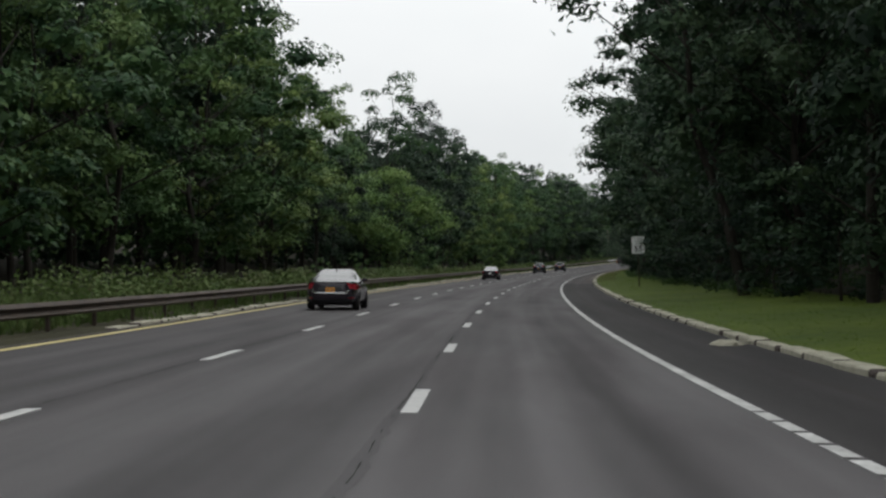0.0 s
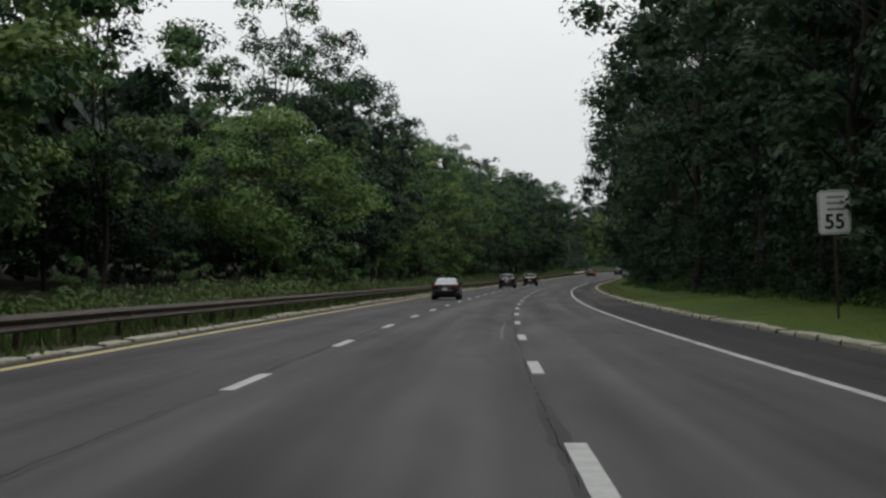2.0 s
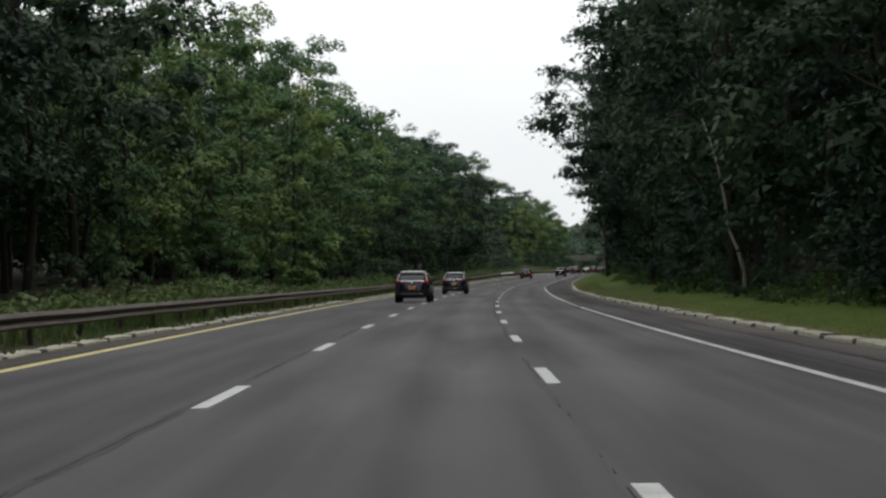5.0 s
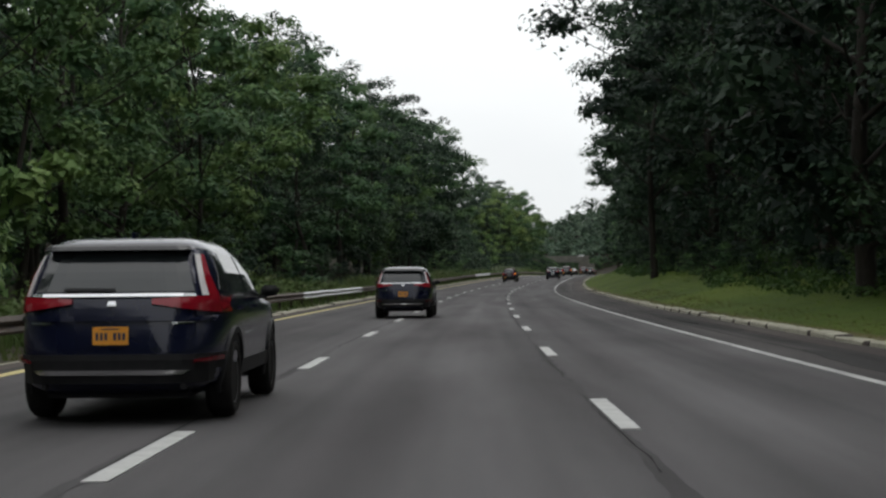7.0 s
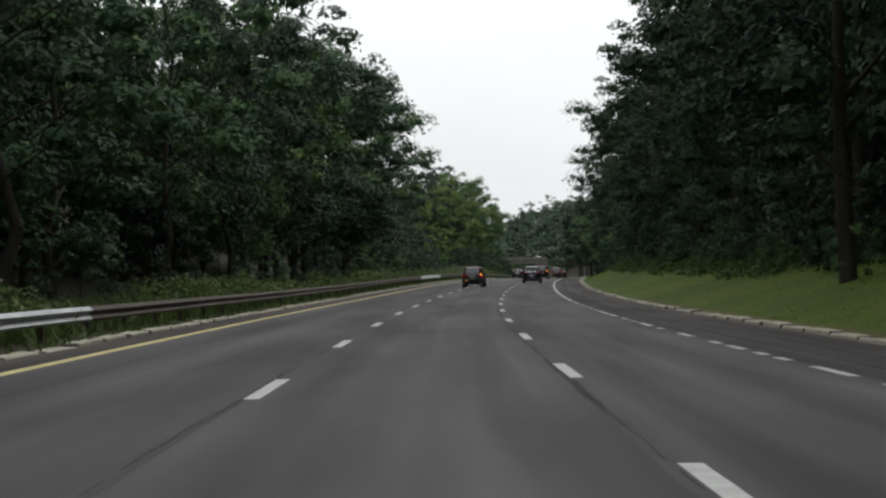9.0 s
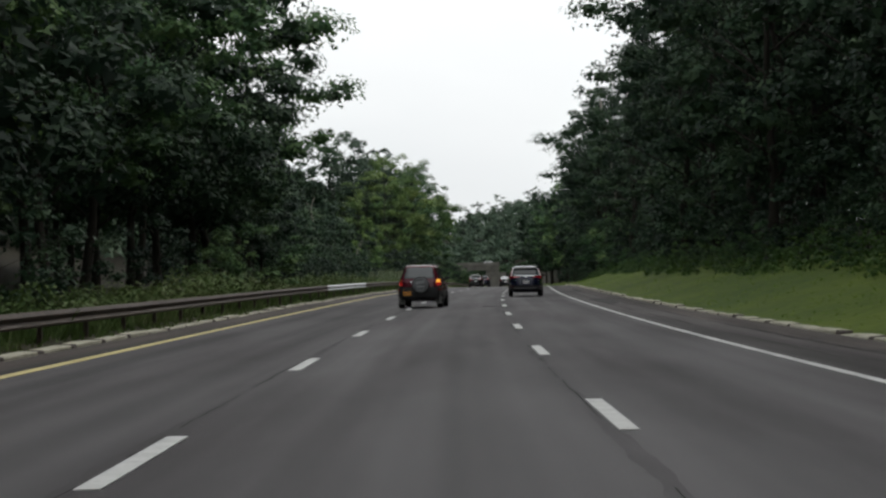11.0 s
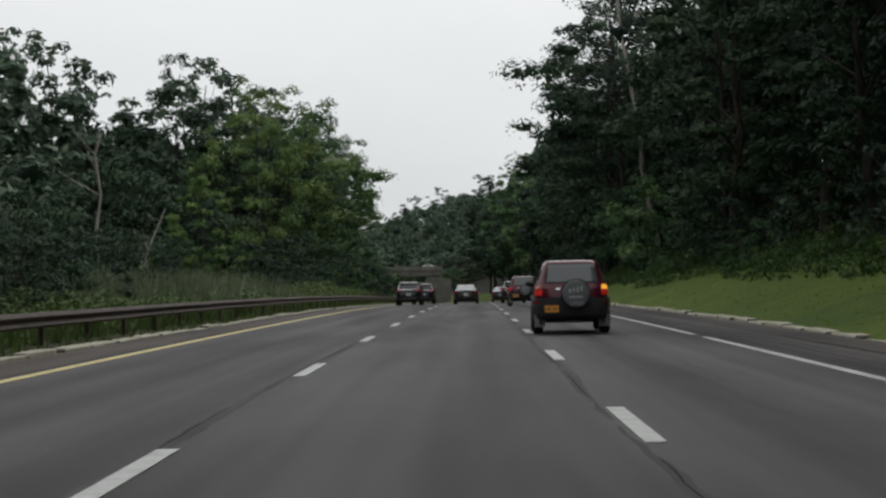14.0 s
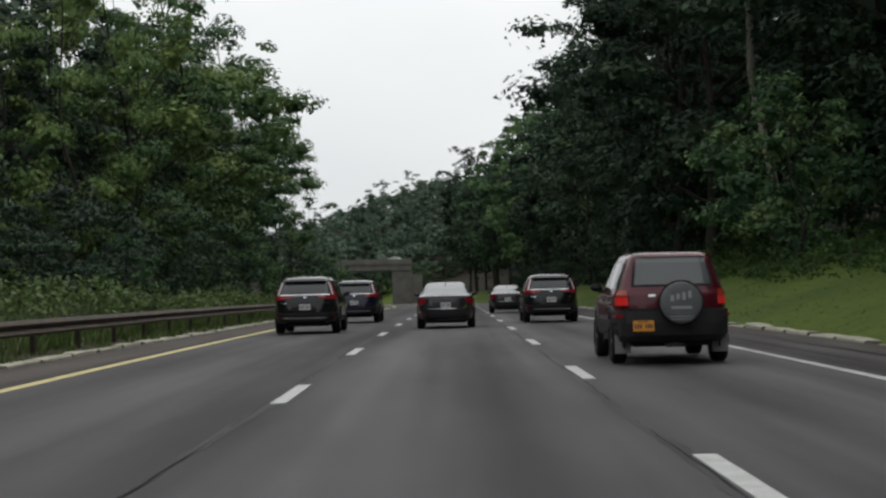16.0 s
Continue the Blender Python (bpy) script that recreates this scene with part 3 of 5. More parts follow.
plant_row("maple_tree", [FULL[0], FULL[1], FULL[4]], 20, 205, 262, 7.0, -18.0, 1.4, 14, 18, VINY, LEFT)
plant_row("maple_tree", [FULL[0], FULL[1], FULL[3], FULL[4]], 20, 262, 300, 7.0, -18.0, 1.6, 18, 23, VINY, LEFT)
plant_row("maple_tree", FULL, 20, 304, 400, 7.0, -18.0, 1.6, 17, 22, VINY, LEFT)
plant_row("maple_tree", [FULL[2], FULL[5], FULL[0]], 20, 402, 446, 4.2, -18.2, 0.8, 19, 24, VINY, LEFT)
tree("maple_tree", FULL[1], at(150, -17.5, rise(150, -17.5)), 2.0, (1.0, 1.12), "tall airy maple rising above its neighbours", LEFT)
plant_row("maple_tree", [FULL[2], FULL[5]], 20, 447, 463, 4.5, -21.0, 0.8, 10, 13, VINY, LEFT)
plant_row("forest_tree", BACK, 24, 45, 108, 6.2, -26, 2.0, 22, 27, DEEP, LEFT)
plant_row("forest_tree", BACK, 24, 108, 262, 8.5, -27, 2.2, 16, 21, DEEP, LEFT)
plant_row("forest_tree", BACK, 24, 262, 450, 8.0, -28, 2.2, 20, 26, DEEP, LEFT)
plant_row("vine_tree", [BUSHY[2]], 8, 459, 588, 6.5, -19, 2.2, 5, 9, "low tree smothered in hanging vines", LEFT)
plant_row("vine_tree", [BUSHY[2]], 8, 461, 588, 6.5, -26, 2.2, 7, 11, "low tree smothered in hanging vines", LEFT)
plant_row("vine_tree", [BUSHY[2]], 8, 456, 592, 5.0, -15.6, 0.9, 2.2, 5.2, "low mound of vines over the weeds", LEFT)
for row_d in (-42, -56):
    plant_row("hillside_tree", HILL, 24, 470, 700, 10, row_d, 2.5, 15, 18, "dark green tree on the wooded hillside", LEFT)
plant_row("maple_tree", [FULL[0], FULL[1], FULL[3], FULL[4]], 20, 592, 672, 6.5, -21, 1.5, 17, 22, "large yellow-green maple above the guard rail", LEFT)
plant_row("maple_tree", [FULL[2], FULL[5], FULL[4]], 20, 588, 655, 8, -25.5, 0.8, 16, 20, "large yellow-green maple above the guard rail", LEFT)
plant_row("forest_tree", HILL, 24, 592, 690, 8, -31, 2.0, 22, 27, "tall dark green oak behind the roadside maples", LEFT)
plant_row("forest_tree", HILL, 24, 700, 800, 8, -33, 2.0, 14, 18, "tall dark green oak by the far bend", LEFT)
plant_row("oak_tree", TALL, 26, 26, 590, 6.4, 15.0, 1.9, 20, 30, "tall dark oak above the grassy verge", RIGHT)
plant_row("oak_tree", TALL, 26, 592, 652, 6.4, 14.6, 1.0, 27, 32, "tall dark oak above the grassy verge", RIGHT)
LEANING = tree_meshes(77, 24, 5.6, 0.30, 44, 165, 0.165, M_OAK, M_BARK, 0.21, 0.55)
tree("oak_tree", LEANING, at(41, 11.4, rise(41, 11.4)), heading(41) + pi, (1.0, 1.0), "dark oak leaning its branches out over the shoulder", RIGHT)
plant_row("forest_tree", BACK, 24, 650, 800, 7, 14.8, 1.2, 20, 26, "tall dark oak above the grassy verge", RIGHT)
plant_row("forest_tree", BACK, 24, 34, 800, 9, 23.5, 2.2, 25, 31, "tall dark green oak within the woods", RIGHT)
plant_row("bush_tree", BUSHY, 8, 92, 440, 15, -14.6, 0.6, 1.8, 4.6, "dense leafy shrub at the wood's edge", "shrubs left of the road")
tree("dome_tree", DOME[0], at(128, -15.6, rise(128, -15.6)), 0.4, (1.18, 1.02), "spreading yellow-green tree with a dark hollow beneath", "shrubs left of the road")
plant_row("low_shrub", [BUSHY[0], BUSHY[1]], 8, 285, 545, 8, 11.6, 0.7, 0.9, 2.6, "low bright green shrub on the grassy bank", "shrubs right of the road")
for bs, bd, bh, bw in ((566, 12.6, 7.5, 1.0), (574, 14.3, 8.5, 1.05), (581, 15.0, 8.0, 1.0)):
    tree("bush_tree", BUSHY[0], at(bs, bd, rise(bs, bd)), bs * 1.7, (bw, bh / 8), "dense leafy shrub before a bare trunk", "shrubs right of the road")
tree("sumac_tree", tree_meshes(79, 5.2, 2.6, 0.10, 18, 120, 0.14, M_BRIGHT, M_BARK, 0.05, 0.6), at(238, -13.0, rise(238, -13.0)), 0.7, (1.0, 1.0), "pale green sumac at the wood's edge", "shrubs left of the road")
for bs, bd, bh, bw in ((140, -15.0, 7.0, 1.2), (288, -13.2, 3.9, 0.72), (425, -14.0, 4.0, 0.9)):
    tree("bush_tree", BUSHY[int(bs) % 2], at(bs, bd, rise(bs, bd)), bs * 1.3, (bw, bh / 8), "rounded bright green tree leaning over the weeds", "shrubs left of the road")
VINES = tree_meshes(81, 8.8, 1.9, 0.06, 34, 130, 0.12, M_BRIGHT, M_BARK, 0.02, 0.62)
tree("vine_tree", VINES, at(541, -19.5, rise(541, -19.5) - 0.1), 0.8, (1.0, 1.0), "narrow broken tree smothered in a tower of vines", LEFT)
tree("sumac_tree", tree_meshes(79, 5.2, 2.6, 0.10, 18, 120, 0.14, M_BRIGHT, M_BARK, 0.05, 0.6), at(545, -22.4, rise(545, -22.4) - 0.1), 2.2, (0.75, 0.8), "pale green sumac beside the vine-clad tree", LEFT)
tree("bush_tree", tree_meshes(82, 5.2, 2.3, 0.08, 20, 110, 0.12, M_BRIGHT, M_BARK, 0.0, 0.55), at(563, -20.6, rise(563, -20.6) - 0.1), 1.1, (1.0, 1.0), "yellow-green shrub under the maples", "shrubs left of the road")
tree("bush_tree", BUSHY[1], at(554, -12.6, rise(554, -12.6) - 0.1), 2.9, (0.36, 0.40), "rounded green bush behind the guard rail", "shrubs left of the road")
tree("maple_tree", FULL[4], at(580, -21.0, rise(580, -21.0) - 0.1), 1.9, (0.80, 1.0), "tall yellow-green maple at the end of its row", LEFT)
tree("oak_tree", TALL[1], at(612, -34.0, rise(612, -34.0) - 0.1), 0.6, (0.85, 1.02), "tall grey-green oak rising over the maples", LEFT)
plant_row("hillside_tree", HILL, 24, 556, 602, 8, -44, 1.5, 20, 22, "dark green tree on the wooded hillside", LEFT)
plant_row("bush_tree", BUSHY, 8, 590, 740, 8, -15.6, 0.6, 2.6, 6.0, "dense leafy shrub at the wood's edge", "shrubs left of the road")
plant_row("bush_tree", [BUSHY[2]], 8, 550, 640, 6, 15.5, 0.6, 6.0, 9.5, "dense dark shrub at the foot of the woods", "shrubs right of the road")
# The dark leaf colour stands in for the unlit hollow under the oaks.
plant_row("bush_tree", [BUSHY[2]], 8, 30, 740, 7, 12.8, 0.5, 2.4, 6.5, "dense dark shrub at the foot of the woods", "shrubs right of the road")


def far_woods(name, s0, s1, d0, d1, height, count, size, label, seed, leaf=M_OAK):
    r = np.random.default_rng(seed)
    verts, faces = [], []
    for _ in range(count):
        s, d = s0 + (s1 - s0) * r.random(), d0 + (d1 - d0) * r.random()
        h = height * (0.8 + 0.2 * noise.noise((s * 0.08, d * 0.08, 0))) * r.random() ** 0.8
        leaf_cards(r, verts, faces, at(s, d, rise(s, d) + h), 2.0, 20, size, 0.8)
    tagged(new(name, raw_mesh(name, verts, faces, leaf)), label, "woods", kind="stuff")


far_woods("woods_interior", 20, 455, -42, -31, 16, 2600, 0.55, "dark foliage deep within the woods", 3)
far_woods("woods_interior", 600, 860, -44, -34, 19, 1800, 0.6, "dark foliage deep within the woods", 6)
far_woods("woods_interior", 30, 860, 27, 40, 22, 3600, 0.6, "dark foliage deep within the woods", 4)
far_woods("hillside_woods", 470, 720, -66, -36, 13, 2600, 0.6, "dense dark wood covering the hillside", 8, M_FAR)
for side_d0, side_d1, seed in ((-150, -62, 11), (62, 150, 12)):
    far_woods("woods_canopy", -120, 860, side_d0, side_d1, 17, 1500, 1.7, "unbroken green canopy of the deep woods", seed, M_LEAF)


def shade_canopy(s0, s1, d0, d1, low, high, count, seed):
    """Broad overlapping leaf layers that roof the inner woods, added unseen to darken their floor."""
    r = np.random.default_rng(seed)
    verts, faces = [], []
    for _ in range(count):
        s, d = s0 + (s1 - s0) * r.random(), d0 + (d1 - d0) * r.random()
        leaf_cards(r, verts, faces, at(s, d, rise(s, d) + low + (high - low) * r.random()), 3.2, 16, 1.25, 0.5)
    tagged(new("woods_canopy", raw_mesh("woods_canopy", verts, faces, M_OAK)), "dense dark leaf roof added unseen to shade the inner woods", "woods", kind="stuff")


shade_canopy(-60, 110, -62, -24, 12, 16, 900, 41)
shade_canopy(106, 142, -62, -21, 7, 9, 170, 44)
shade_canopy(138, 452, -62, -24, 10, 13.5, 1500, 42)
shade_canopy(-60, 860, 22, 62, 14, 20, 3400, 43)
for row_s in (878, 905, 935, 970):
    for k in range(11):
        d = -55 + 12 * k + rng.normal() * 2.5
        q = row_s + rng.normal() * 5
        h = ((15 if d < 5 else 12) + 4 * rng.random()) / 24
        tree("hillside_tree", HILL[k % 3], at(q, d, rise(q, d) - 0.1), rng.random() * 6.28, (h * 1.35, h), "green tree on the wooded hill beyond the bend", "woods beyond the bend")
for k in range(13):
    q, d = 873 + rng.normal() * 1.5, -2 + 3.4 * k
    tree("bush_tree", BUSHY[k % 2], at(q, d, rise(q, d) - 0.3), rng.random() * 6.28, (0.75, 0.6 + 0.25 * rng.random()), "green shrub at the foot of the wooded hill", "woods beyond the bend")
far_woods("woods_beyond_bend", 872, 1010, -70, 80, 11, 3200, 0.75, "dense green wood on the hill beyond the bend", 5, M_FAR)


# ---------------------------------------------------------------- grass
def tufts(name, s0, s1, d0, d1, count, hmin, hmax, width, mat, label, seed, lean=0.35):
    """Blades of grass standing on the ground; d0 and d1 count outward from the kerb."""
    r = np.random.default_rng(seed)
    verts, faces = [], []
    for _ in range(count):
        s, o = s0 + (s1 - s0) * r.random(), d0 + (d1 - d0) * r.random()
        d = kerb_r(s) + o if o > 0 else kerb_l(s) + o
        if noise.noise((s * 0.15, d * 0.4, 2.0)) < -0.45:
            continue
        base = at(s, d, rise(s, d) - 0.03)
        for _b in range(3):
            a = r.random() * 2 * pi
            h = hmin + (hmax - hmin) * r.random() ** 1.5
            across = Vector((cos(a), sin(a), 0)) * width * (0.6 + 0.8 * r.random())
            tip = base + Vector((r.normal() * lean * h, r.normal() * lean * h, h))
            off = Vector((r.normal() * 0.1, r.normal() * 0.1, 0))
            n = len(verts)
            verts += [base + off - across, base + off + across, tip + off]
            faces.append((n, n + 1, n + 2))
    tagged(new(name, raw_mesh(name, verts, faces, mat)), label, "grass", kind="stuff")


tufts("mown_grass", -14, 640, 0.42, 8.6, 48000, 0.02, 0.075, 0.022, M_GRASS, "mown green grass on the verge and bank", 21, 1.8)
tufts("dry_grass", 130, 300, 0.36, 2.5, 10000, 0.02, 0.08, 0.02, M_DRY, "dry yellowed grass along the kerb", 26, 1.6)
tufts("tall_weeds", 0, 640, -5.2, -1.0, 34000, 0.2, 0.9, 0.035, M_WEED, "tall weeds and grass behind the guard rail", 22)
tufts("kerb_weeds", 10, 640, -0.75, -0.2, 2600, 0.05, 0.3, 0.04, M_WEED, "weeds growing along the buried kerb", 23)
tufts("reeds", 490, 522, -6.5, -1.6, 1300, 0.6, 2.2, 0.06, M_REED, "pale tall reeds behind the guard rail", 24, 0.28)
tufts("reeds", 528, 556, -6.0, -2.6, 500, 0.6, 1.3, 0.05, M_REED, "pale tall reeds behind the guard rail", 25, 0.28)



def weed_clumps(name, s0, s1, d0, d1, count, low, high, label, seed, mat=M_WEED):
    """Leafy weeds and creepers in billows behind the rail."""
    r = np.random.default_rng(seed)
    verts, faces = [], []
    for _ in range(count):
        s, d = s0 + (s1 - s0) * r.random(), d0 + (d1 - d0) * r.random()
        h = low + (high - low) * max(0.0, 0.5 + 0.9 * noise.noise((s * 0.07, d * 0.2, 9.0))) * r.random() ** 0.7
        leaf_cards(r, verts, faces, at(s, kerb_l(s) + d, rise(s, kerb_l(s) + d) + h * 0.75), 0.30 + 0.3 * h, 16, 0.085, 0.8)
    tagged(new(name, raw_mesh(name, verts, faces, mat)), label, "weeds", kind="stuff")


weed_clumps("leafy_weeds", -2, 600, -5.4, -1.2, 7200, 0.2, 1.7, "billowing leafy weeds and creepers behind the guard rail", 31)
weed_clumps("plumed_weeds", 492, 520, -6.5, -1.8, 560, 0.3, 2.6, "pale plumed weeds in clumps behind the guard rail", 32, M_REED)


def bank_creepers(s0, s1, count, start, label, seed):
    """Shrubby creepers that come down out of the woods onto the grassy bank in uneven bays."""
    r = np.random.default_rng(seed)
    verts, faces = [], []
    for _ in range(count):
        s, u = s0 + (s1 - s0) * r.random(), r.random()
        bay = noise.noise((s * 0.055, 4.0, 2.0)) + 0.5 * noise.noise((s * 0.19, 1.0, 7.0)) - 0.9 * smooth(283, 300, s) * (1 - smooth(325, 345, s))
        o = start - 1.6 * bay + 4.2 * u
        h = (0.12 + 1.5 * u + 1.1 * u * bay) * (0.35 + 0.65 * r.random())
        d = kerb_r(s) + o
        leaf_cards(r, verts, faces, at(s, d, rise(s, d) + h * 0.8), 0.28 + 0.22 * h, 16, 0.085, 0.7)
    tagged(new("bank_creepers", raw_mesh("bank_creepers", verts, faces, M_CREEPER)), label, "undergrowth", kind="stuff")


bank_creepers(150, 620, 5200, 4.3, "low green creepers and brambles at the foot of the woods", 34)
bank_creepers(34, 150, 900, 5.2, "low green creepers and brambles at the foot of the woods", 35)


# ---------------------------------------------------------------- pale trunks among the trees
def bare_trunk(name, s, d, height, radius, lean, forks, label):
    tv, tf = [], []
    r0 = np.random.default_rng(int(s))
    p, r = Vector((0, 0, -0.3)), radius
    for i in range(8):
        q = Vector((lean * height * (i + 1) / 8 + r0.normal() * 0.12, r0.normal() * 0.12, height * (i + 1) / 8))
        limb(tv, tf, p, q, r, r * 0.9, 8)
        if forks and i in (4, 5, 6):
            limb(tv, tf, q, q + Vector((r0.normal() * 1.6, r0.normal(), 1.6 + r0.random())), r * 0.45, 0.03, 5)
        p, r = q, r * 0.9
    ob = new(name)
    ob.matrix_world = Matrix.Translation(at(s, d, rise(s, d)))
    part("trunk", raw_mesh("trunk", tv, tf, M_PALE_BARK, shade=True), None, ob)
    tagged(ob, label, "tree")


bare_trunk("bare_tree_trunk", 587, 16.4, 27, 0.30, -0.15, False, "tall pale bare trunk standing before the dark woods")
bare_trunk("bare_tree_trunk", 636, 13.4, 13, 0.2, -0.03, False, "thin pale trunk at the edge of the woods")
bare_trunk("bare_tree_trunk", 622, 14.4, 10, 0.18, 0.02, False, "thin pale trunk at the edge of the woods")
bare_trunk("dead_tree", 214.0, 12.0, 8.5, 0.10, -0.22, False, "slanting pale dead trunk before the dark oaks")
bare_trunk("dead_sapling", 161, -12.2, 2.5, 0.05, 0.02, False, "thin pale dead sapling standing in the weeds")
bare_trunk("dead_tree", 545, -27.6, 11.5, 0.17, 0.03, True, "dead leafless tree with pale forked limbs")
bare_trunk("dead_tree", 522, -19, 3.4, 0.15, -0.04, True, "broken dead stump wrapped in vines")


# ---------------------------------------------------------------- guard rail
def rail_profile():
    """Cross-section of the folded beam, (out towards the road, up)."""
    pts = [(0.0, 0.435), (0.03, 0.425), (0.085, 0.465), (0.085, 0.485), (0.006, 0.558), (0.0, 0.585), (0.0, 0.60), (0.02, 0.615), (0.085, 0.645), (0.085, 0.665), (0.015, 0.735), (0.0, 0.745)]
    return pts


PANEL = 3.81


def rail_mesh(name, mat):
    pts = rail_profile()
    verts, faces = [], []
    for y in (0.0, PANEL + 0.06):
        for o, z in pts:
            verts.append((o, y, z))
        for o, z in pts:
            verts.append((o - 0.006, y, z))
    k = len(pts)
    for j in range(k - 1):
        faces.append((j, j + 1, 2 * k + j + 1, 2 * k + j))
        faces.append((k + j + 1, k + j, 3 * k + j, 3 * k + j + 1))
    faces += [(0, 2 * k, 3 * k, k), (k - 1, 2 * k - 1, 4 * k - 1, 3 * k - 1)]
    return raw_mesh(name, verts, faces, mat)


def box_bm(*boxes):
    bm = bmesh.new()
    for (x0, y0, z0), (x1, y1, z1) in boxes:
        m = Matrix.Translation(((x0 + x1) / 2, (y0 + y1) / 2, (z0 + z1) / 2)) @ Matrix.Diagonal((abs(x1 - x0), abs(y1 - y0), abs(z1 - z0), 1))
        bmesh.ops.create_cube(bm, size=1, matrix=m)
    return bm


rail = tagged(new("guard_rail"), "long weathered steel guard rail on posts, two stretches bright zinc", "guard rail")
RUSTY, BRIGHT = rail_mesh("rail_panel", M_RUST), rail_mesh("rail_panel", M_ZINC)
POST = mesh_of(box_bm(((-0.10, -0.05, -0.4), (-0.085, 0.05, 0.72)), ((-0.085, -0.004, -0.4), (-0.015, 0.004, 0.72)), ((-0.015, -0.05, -0.4), (0.0, 0.05, 0.72))), "post", M_RUST)
def rail_foot(s):
    """Foot of the rail behind the kerb; the older stretch has sunk a little."""
    d = kerb_l(s) - 0.70
    return at(s, d, rise(s, d) - 0.10 + 0.075 * smooth(330, 425, s) + 0.015 * noise.noise((s * 0.3, 0, 0)))


def renewed(s):
    return 274 < s + 1.9 < 303 or 427 < s + 1.9 < 451


count = int((700 - 0) / PANEL)
for i in range(count):
    s = i * PANEL
    a, b = rail_foot(s), rail_foot(s + PANEL)
    way = b - a
    turn = math.atan2(-way.x, way.y)
    m = Matrix.Translation(a) @ Matrix.Rotation(turn, 4, "Z") @ Matrix.Rotation(math.atan2(way.z, math.hypot(way.x, way.y)), 4, "X")
    new_part = part("rail_panel", BRIGHT if renewed(s) else RUSTY, None, rail, "bright galvanised replacement panel" if renewed(s) else "")
    new_part.matrix_world = m
    if i < 150:
        for f in (0.0,):
            p = part("post", POST, None, rail)
            p.matrix_world = Matrix.Translation(a.lerp(b, f)) @ Matrix.Rotation(turn, 4, "Z") @ Matrix.Rotation(radians(2.0 * noise.noise((s, f * 9, 1))), 4, "Y")


# ---------------------------------------------------------------- kerbs
def kerb_mesh(seed, length, width, height):
    """One worn stone with chamfered edges and rounded, chipped ends."""
    r = np.random.default_rng(seed)
    prof = [(0.0, -0.25), (0.0, height * 0.72), (0.035, height), (width * 0.92, height), (width, height * 0.8), (width, -0.25)]
    stations = [0.0, 0.03, 0.45 + 0.1 * r.random(), 0.97, 1.0]
    verts, faces = [], []
    for i, f in enumerate(stations):
        drop = 0.05 if i in (0, 4) else 0.0
        for x, z in prof:
            chip = 0.02 * r.random() if i in (0, 1, 3, 4) else 0.0
            verts.append((x + (0.03 if drop and x < 0.04 else 0) + r.normal() * 0.006, length * f + r.normal() * 0.012, z - (drop + chip + r.normal() * 0.004 if z > 0 else 0)))
    k = len(prof)
    for i in range(len(stations) - 1):
        for j in range(k - 1):
            faces.append((i * k + j, (i + 1) * k + j, (i + 1) * k + j + 1, i * k + j + 1))
    n = len(stations) - 1
    faces += [tuple(range(k)), tuple(range(n * k + k - 1, n * k - 1, -1))]
    me = raw_mesh("kerb_stone", verts, faces, M_KERB)
    me.materials.append(M_GUTTER)
    grimy = list(range(k - 1)) + list(range(len(faces) - 2 - (k - 1), len(faces)))
    me.polygons.foreach_set("material_index", [1 if i in grimy else 0 for i in range(len(faces))])
    return me


KERBS = [kerb_mesh(80 + i, 2.32 - 0.07 * (i % 3), 0.36, 0.13) for i in range(6)]
kerb_right = tagged(new("kerb_right", ribbon("kerb_right", -30, 690, 5, [lambda s: (kerb_r(s) + 0.01, -0.3), lambda s: (kerb_r(s) + 0.06, -0.09), lambda s: (kerb_r(s) + 0.28, -0.09), lambda s: (kerb_r(s) + 0.3, -0.3)], M_JOINT)), "cracked pale concrete kerb stones along the verge", "kerb", kind="structure")
kerb_left = tagged(new("kerb_left", ribbon("kerb_left", 5, 690, 5, [lambda s: (kerb_l(s) - 0.3, -0.3), lambda s: (kerb_l(s) - 0.28, -0.10), lambda s: (kerb_l(s) - 0.06, -0.10), lambda s: (kerb_l(s) - 0.01, -0.3)], M_KERB)), "half-buried low concrete kerb under the guard rail", "kerb", kind="structure")
kr_rng = np.random.default_rng(33)
for i in range(290):
    s = -30 + 2.45 * i
    loose = 0.35 + 0.65 * smooth(295, 350, s)
    sink = -0.030 - 0.035 * smooth(300, 360, s) + loose * (0.03 * noise.noise((s * 0.11, 3, 0)) + kr_rng.normal() * 0.02)
    p = part("kerb_stone", KERBS[int(kr_rng.integers(6))], None, kerb_right)
    p.matrix_world = Matrix.Translation(at(s, kerb_r(s) + kr_rng.normal() * 0.02, sink)) @ Matrix.Rotation(heading(s) + kr_rng.normal() * 0.008, 4, "Z") @ Matrix.Rotation(slope(s) + kr_rng.normal() * 0.008, 4, "X") @ Matrix.Rotation(kr_rng.normal() * 0.03, 4, "Y")
    if i > 14:
        sink = -0.075 + 0.06 * noise.noise((s * 0.09, 8, 0)) + kr_rng.normal() * 0.015
        p = part("kerb_stone", KERBS[int(kr_rng.integers(6))], None, kerb_left)
        p.matrix_world = Matrix.Translation(at(s, kerb_l(s) - 0.34 + kr_rng.normal() * 0.02, sink)) @ Matrix.Rotation(heading(s) + kr_rng.normal() * 0.008, 4, "Z") @ Matrix.Rotation(slope(s), 4, "X") @ Matrix.Rotation(kr_rng.normal() * 0.03, 4, "Y")


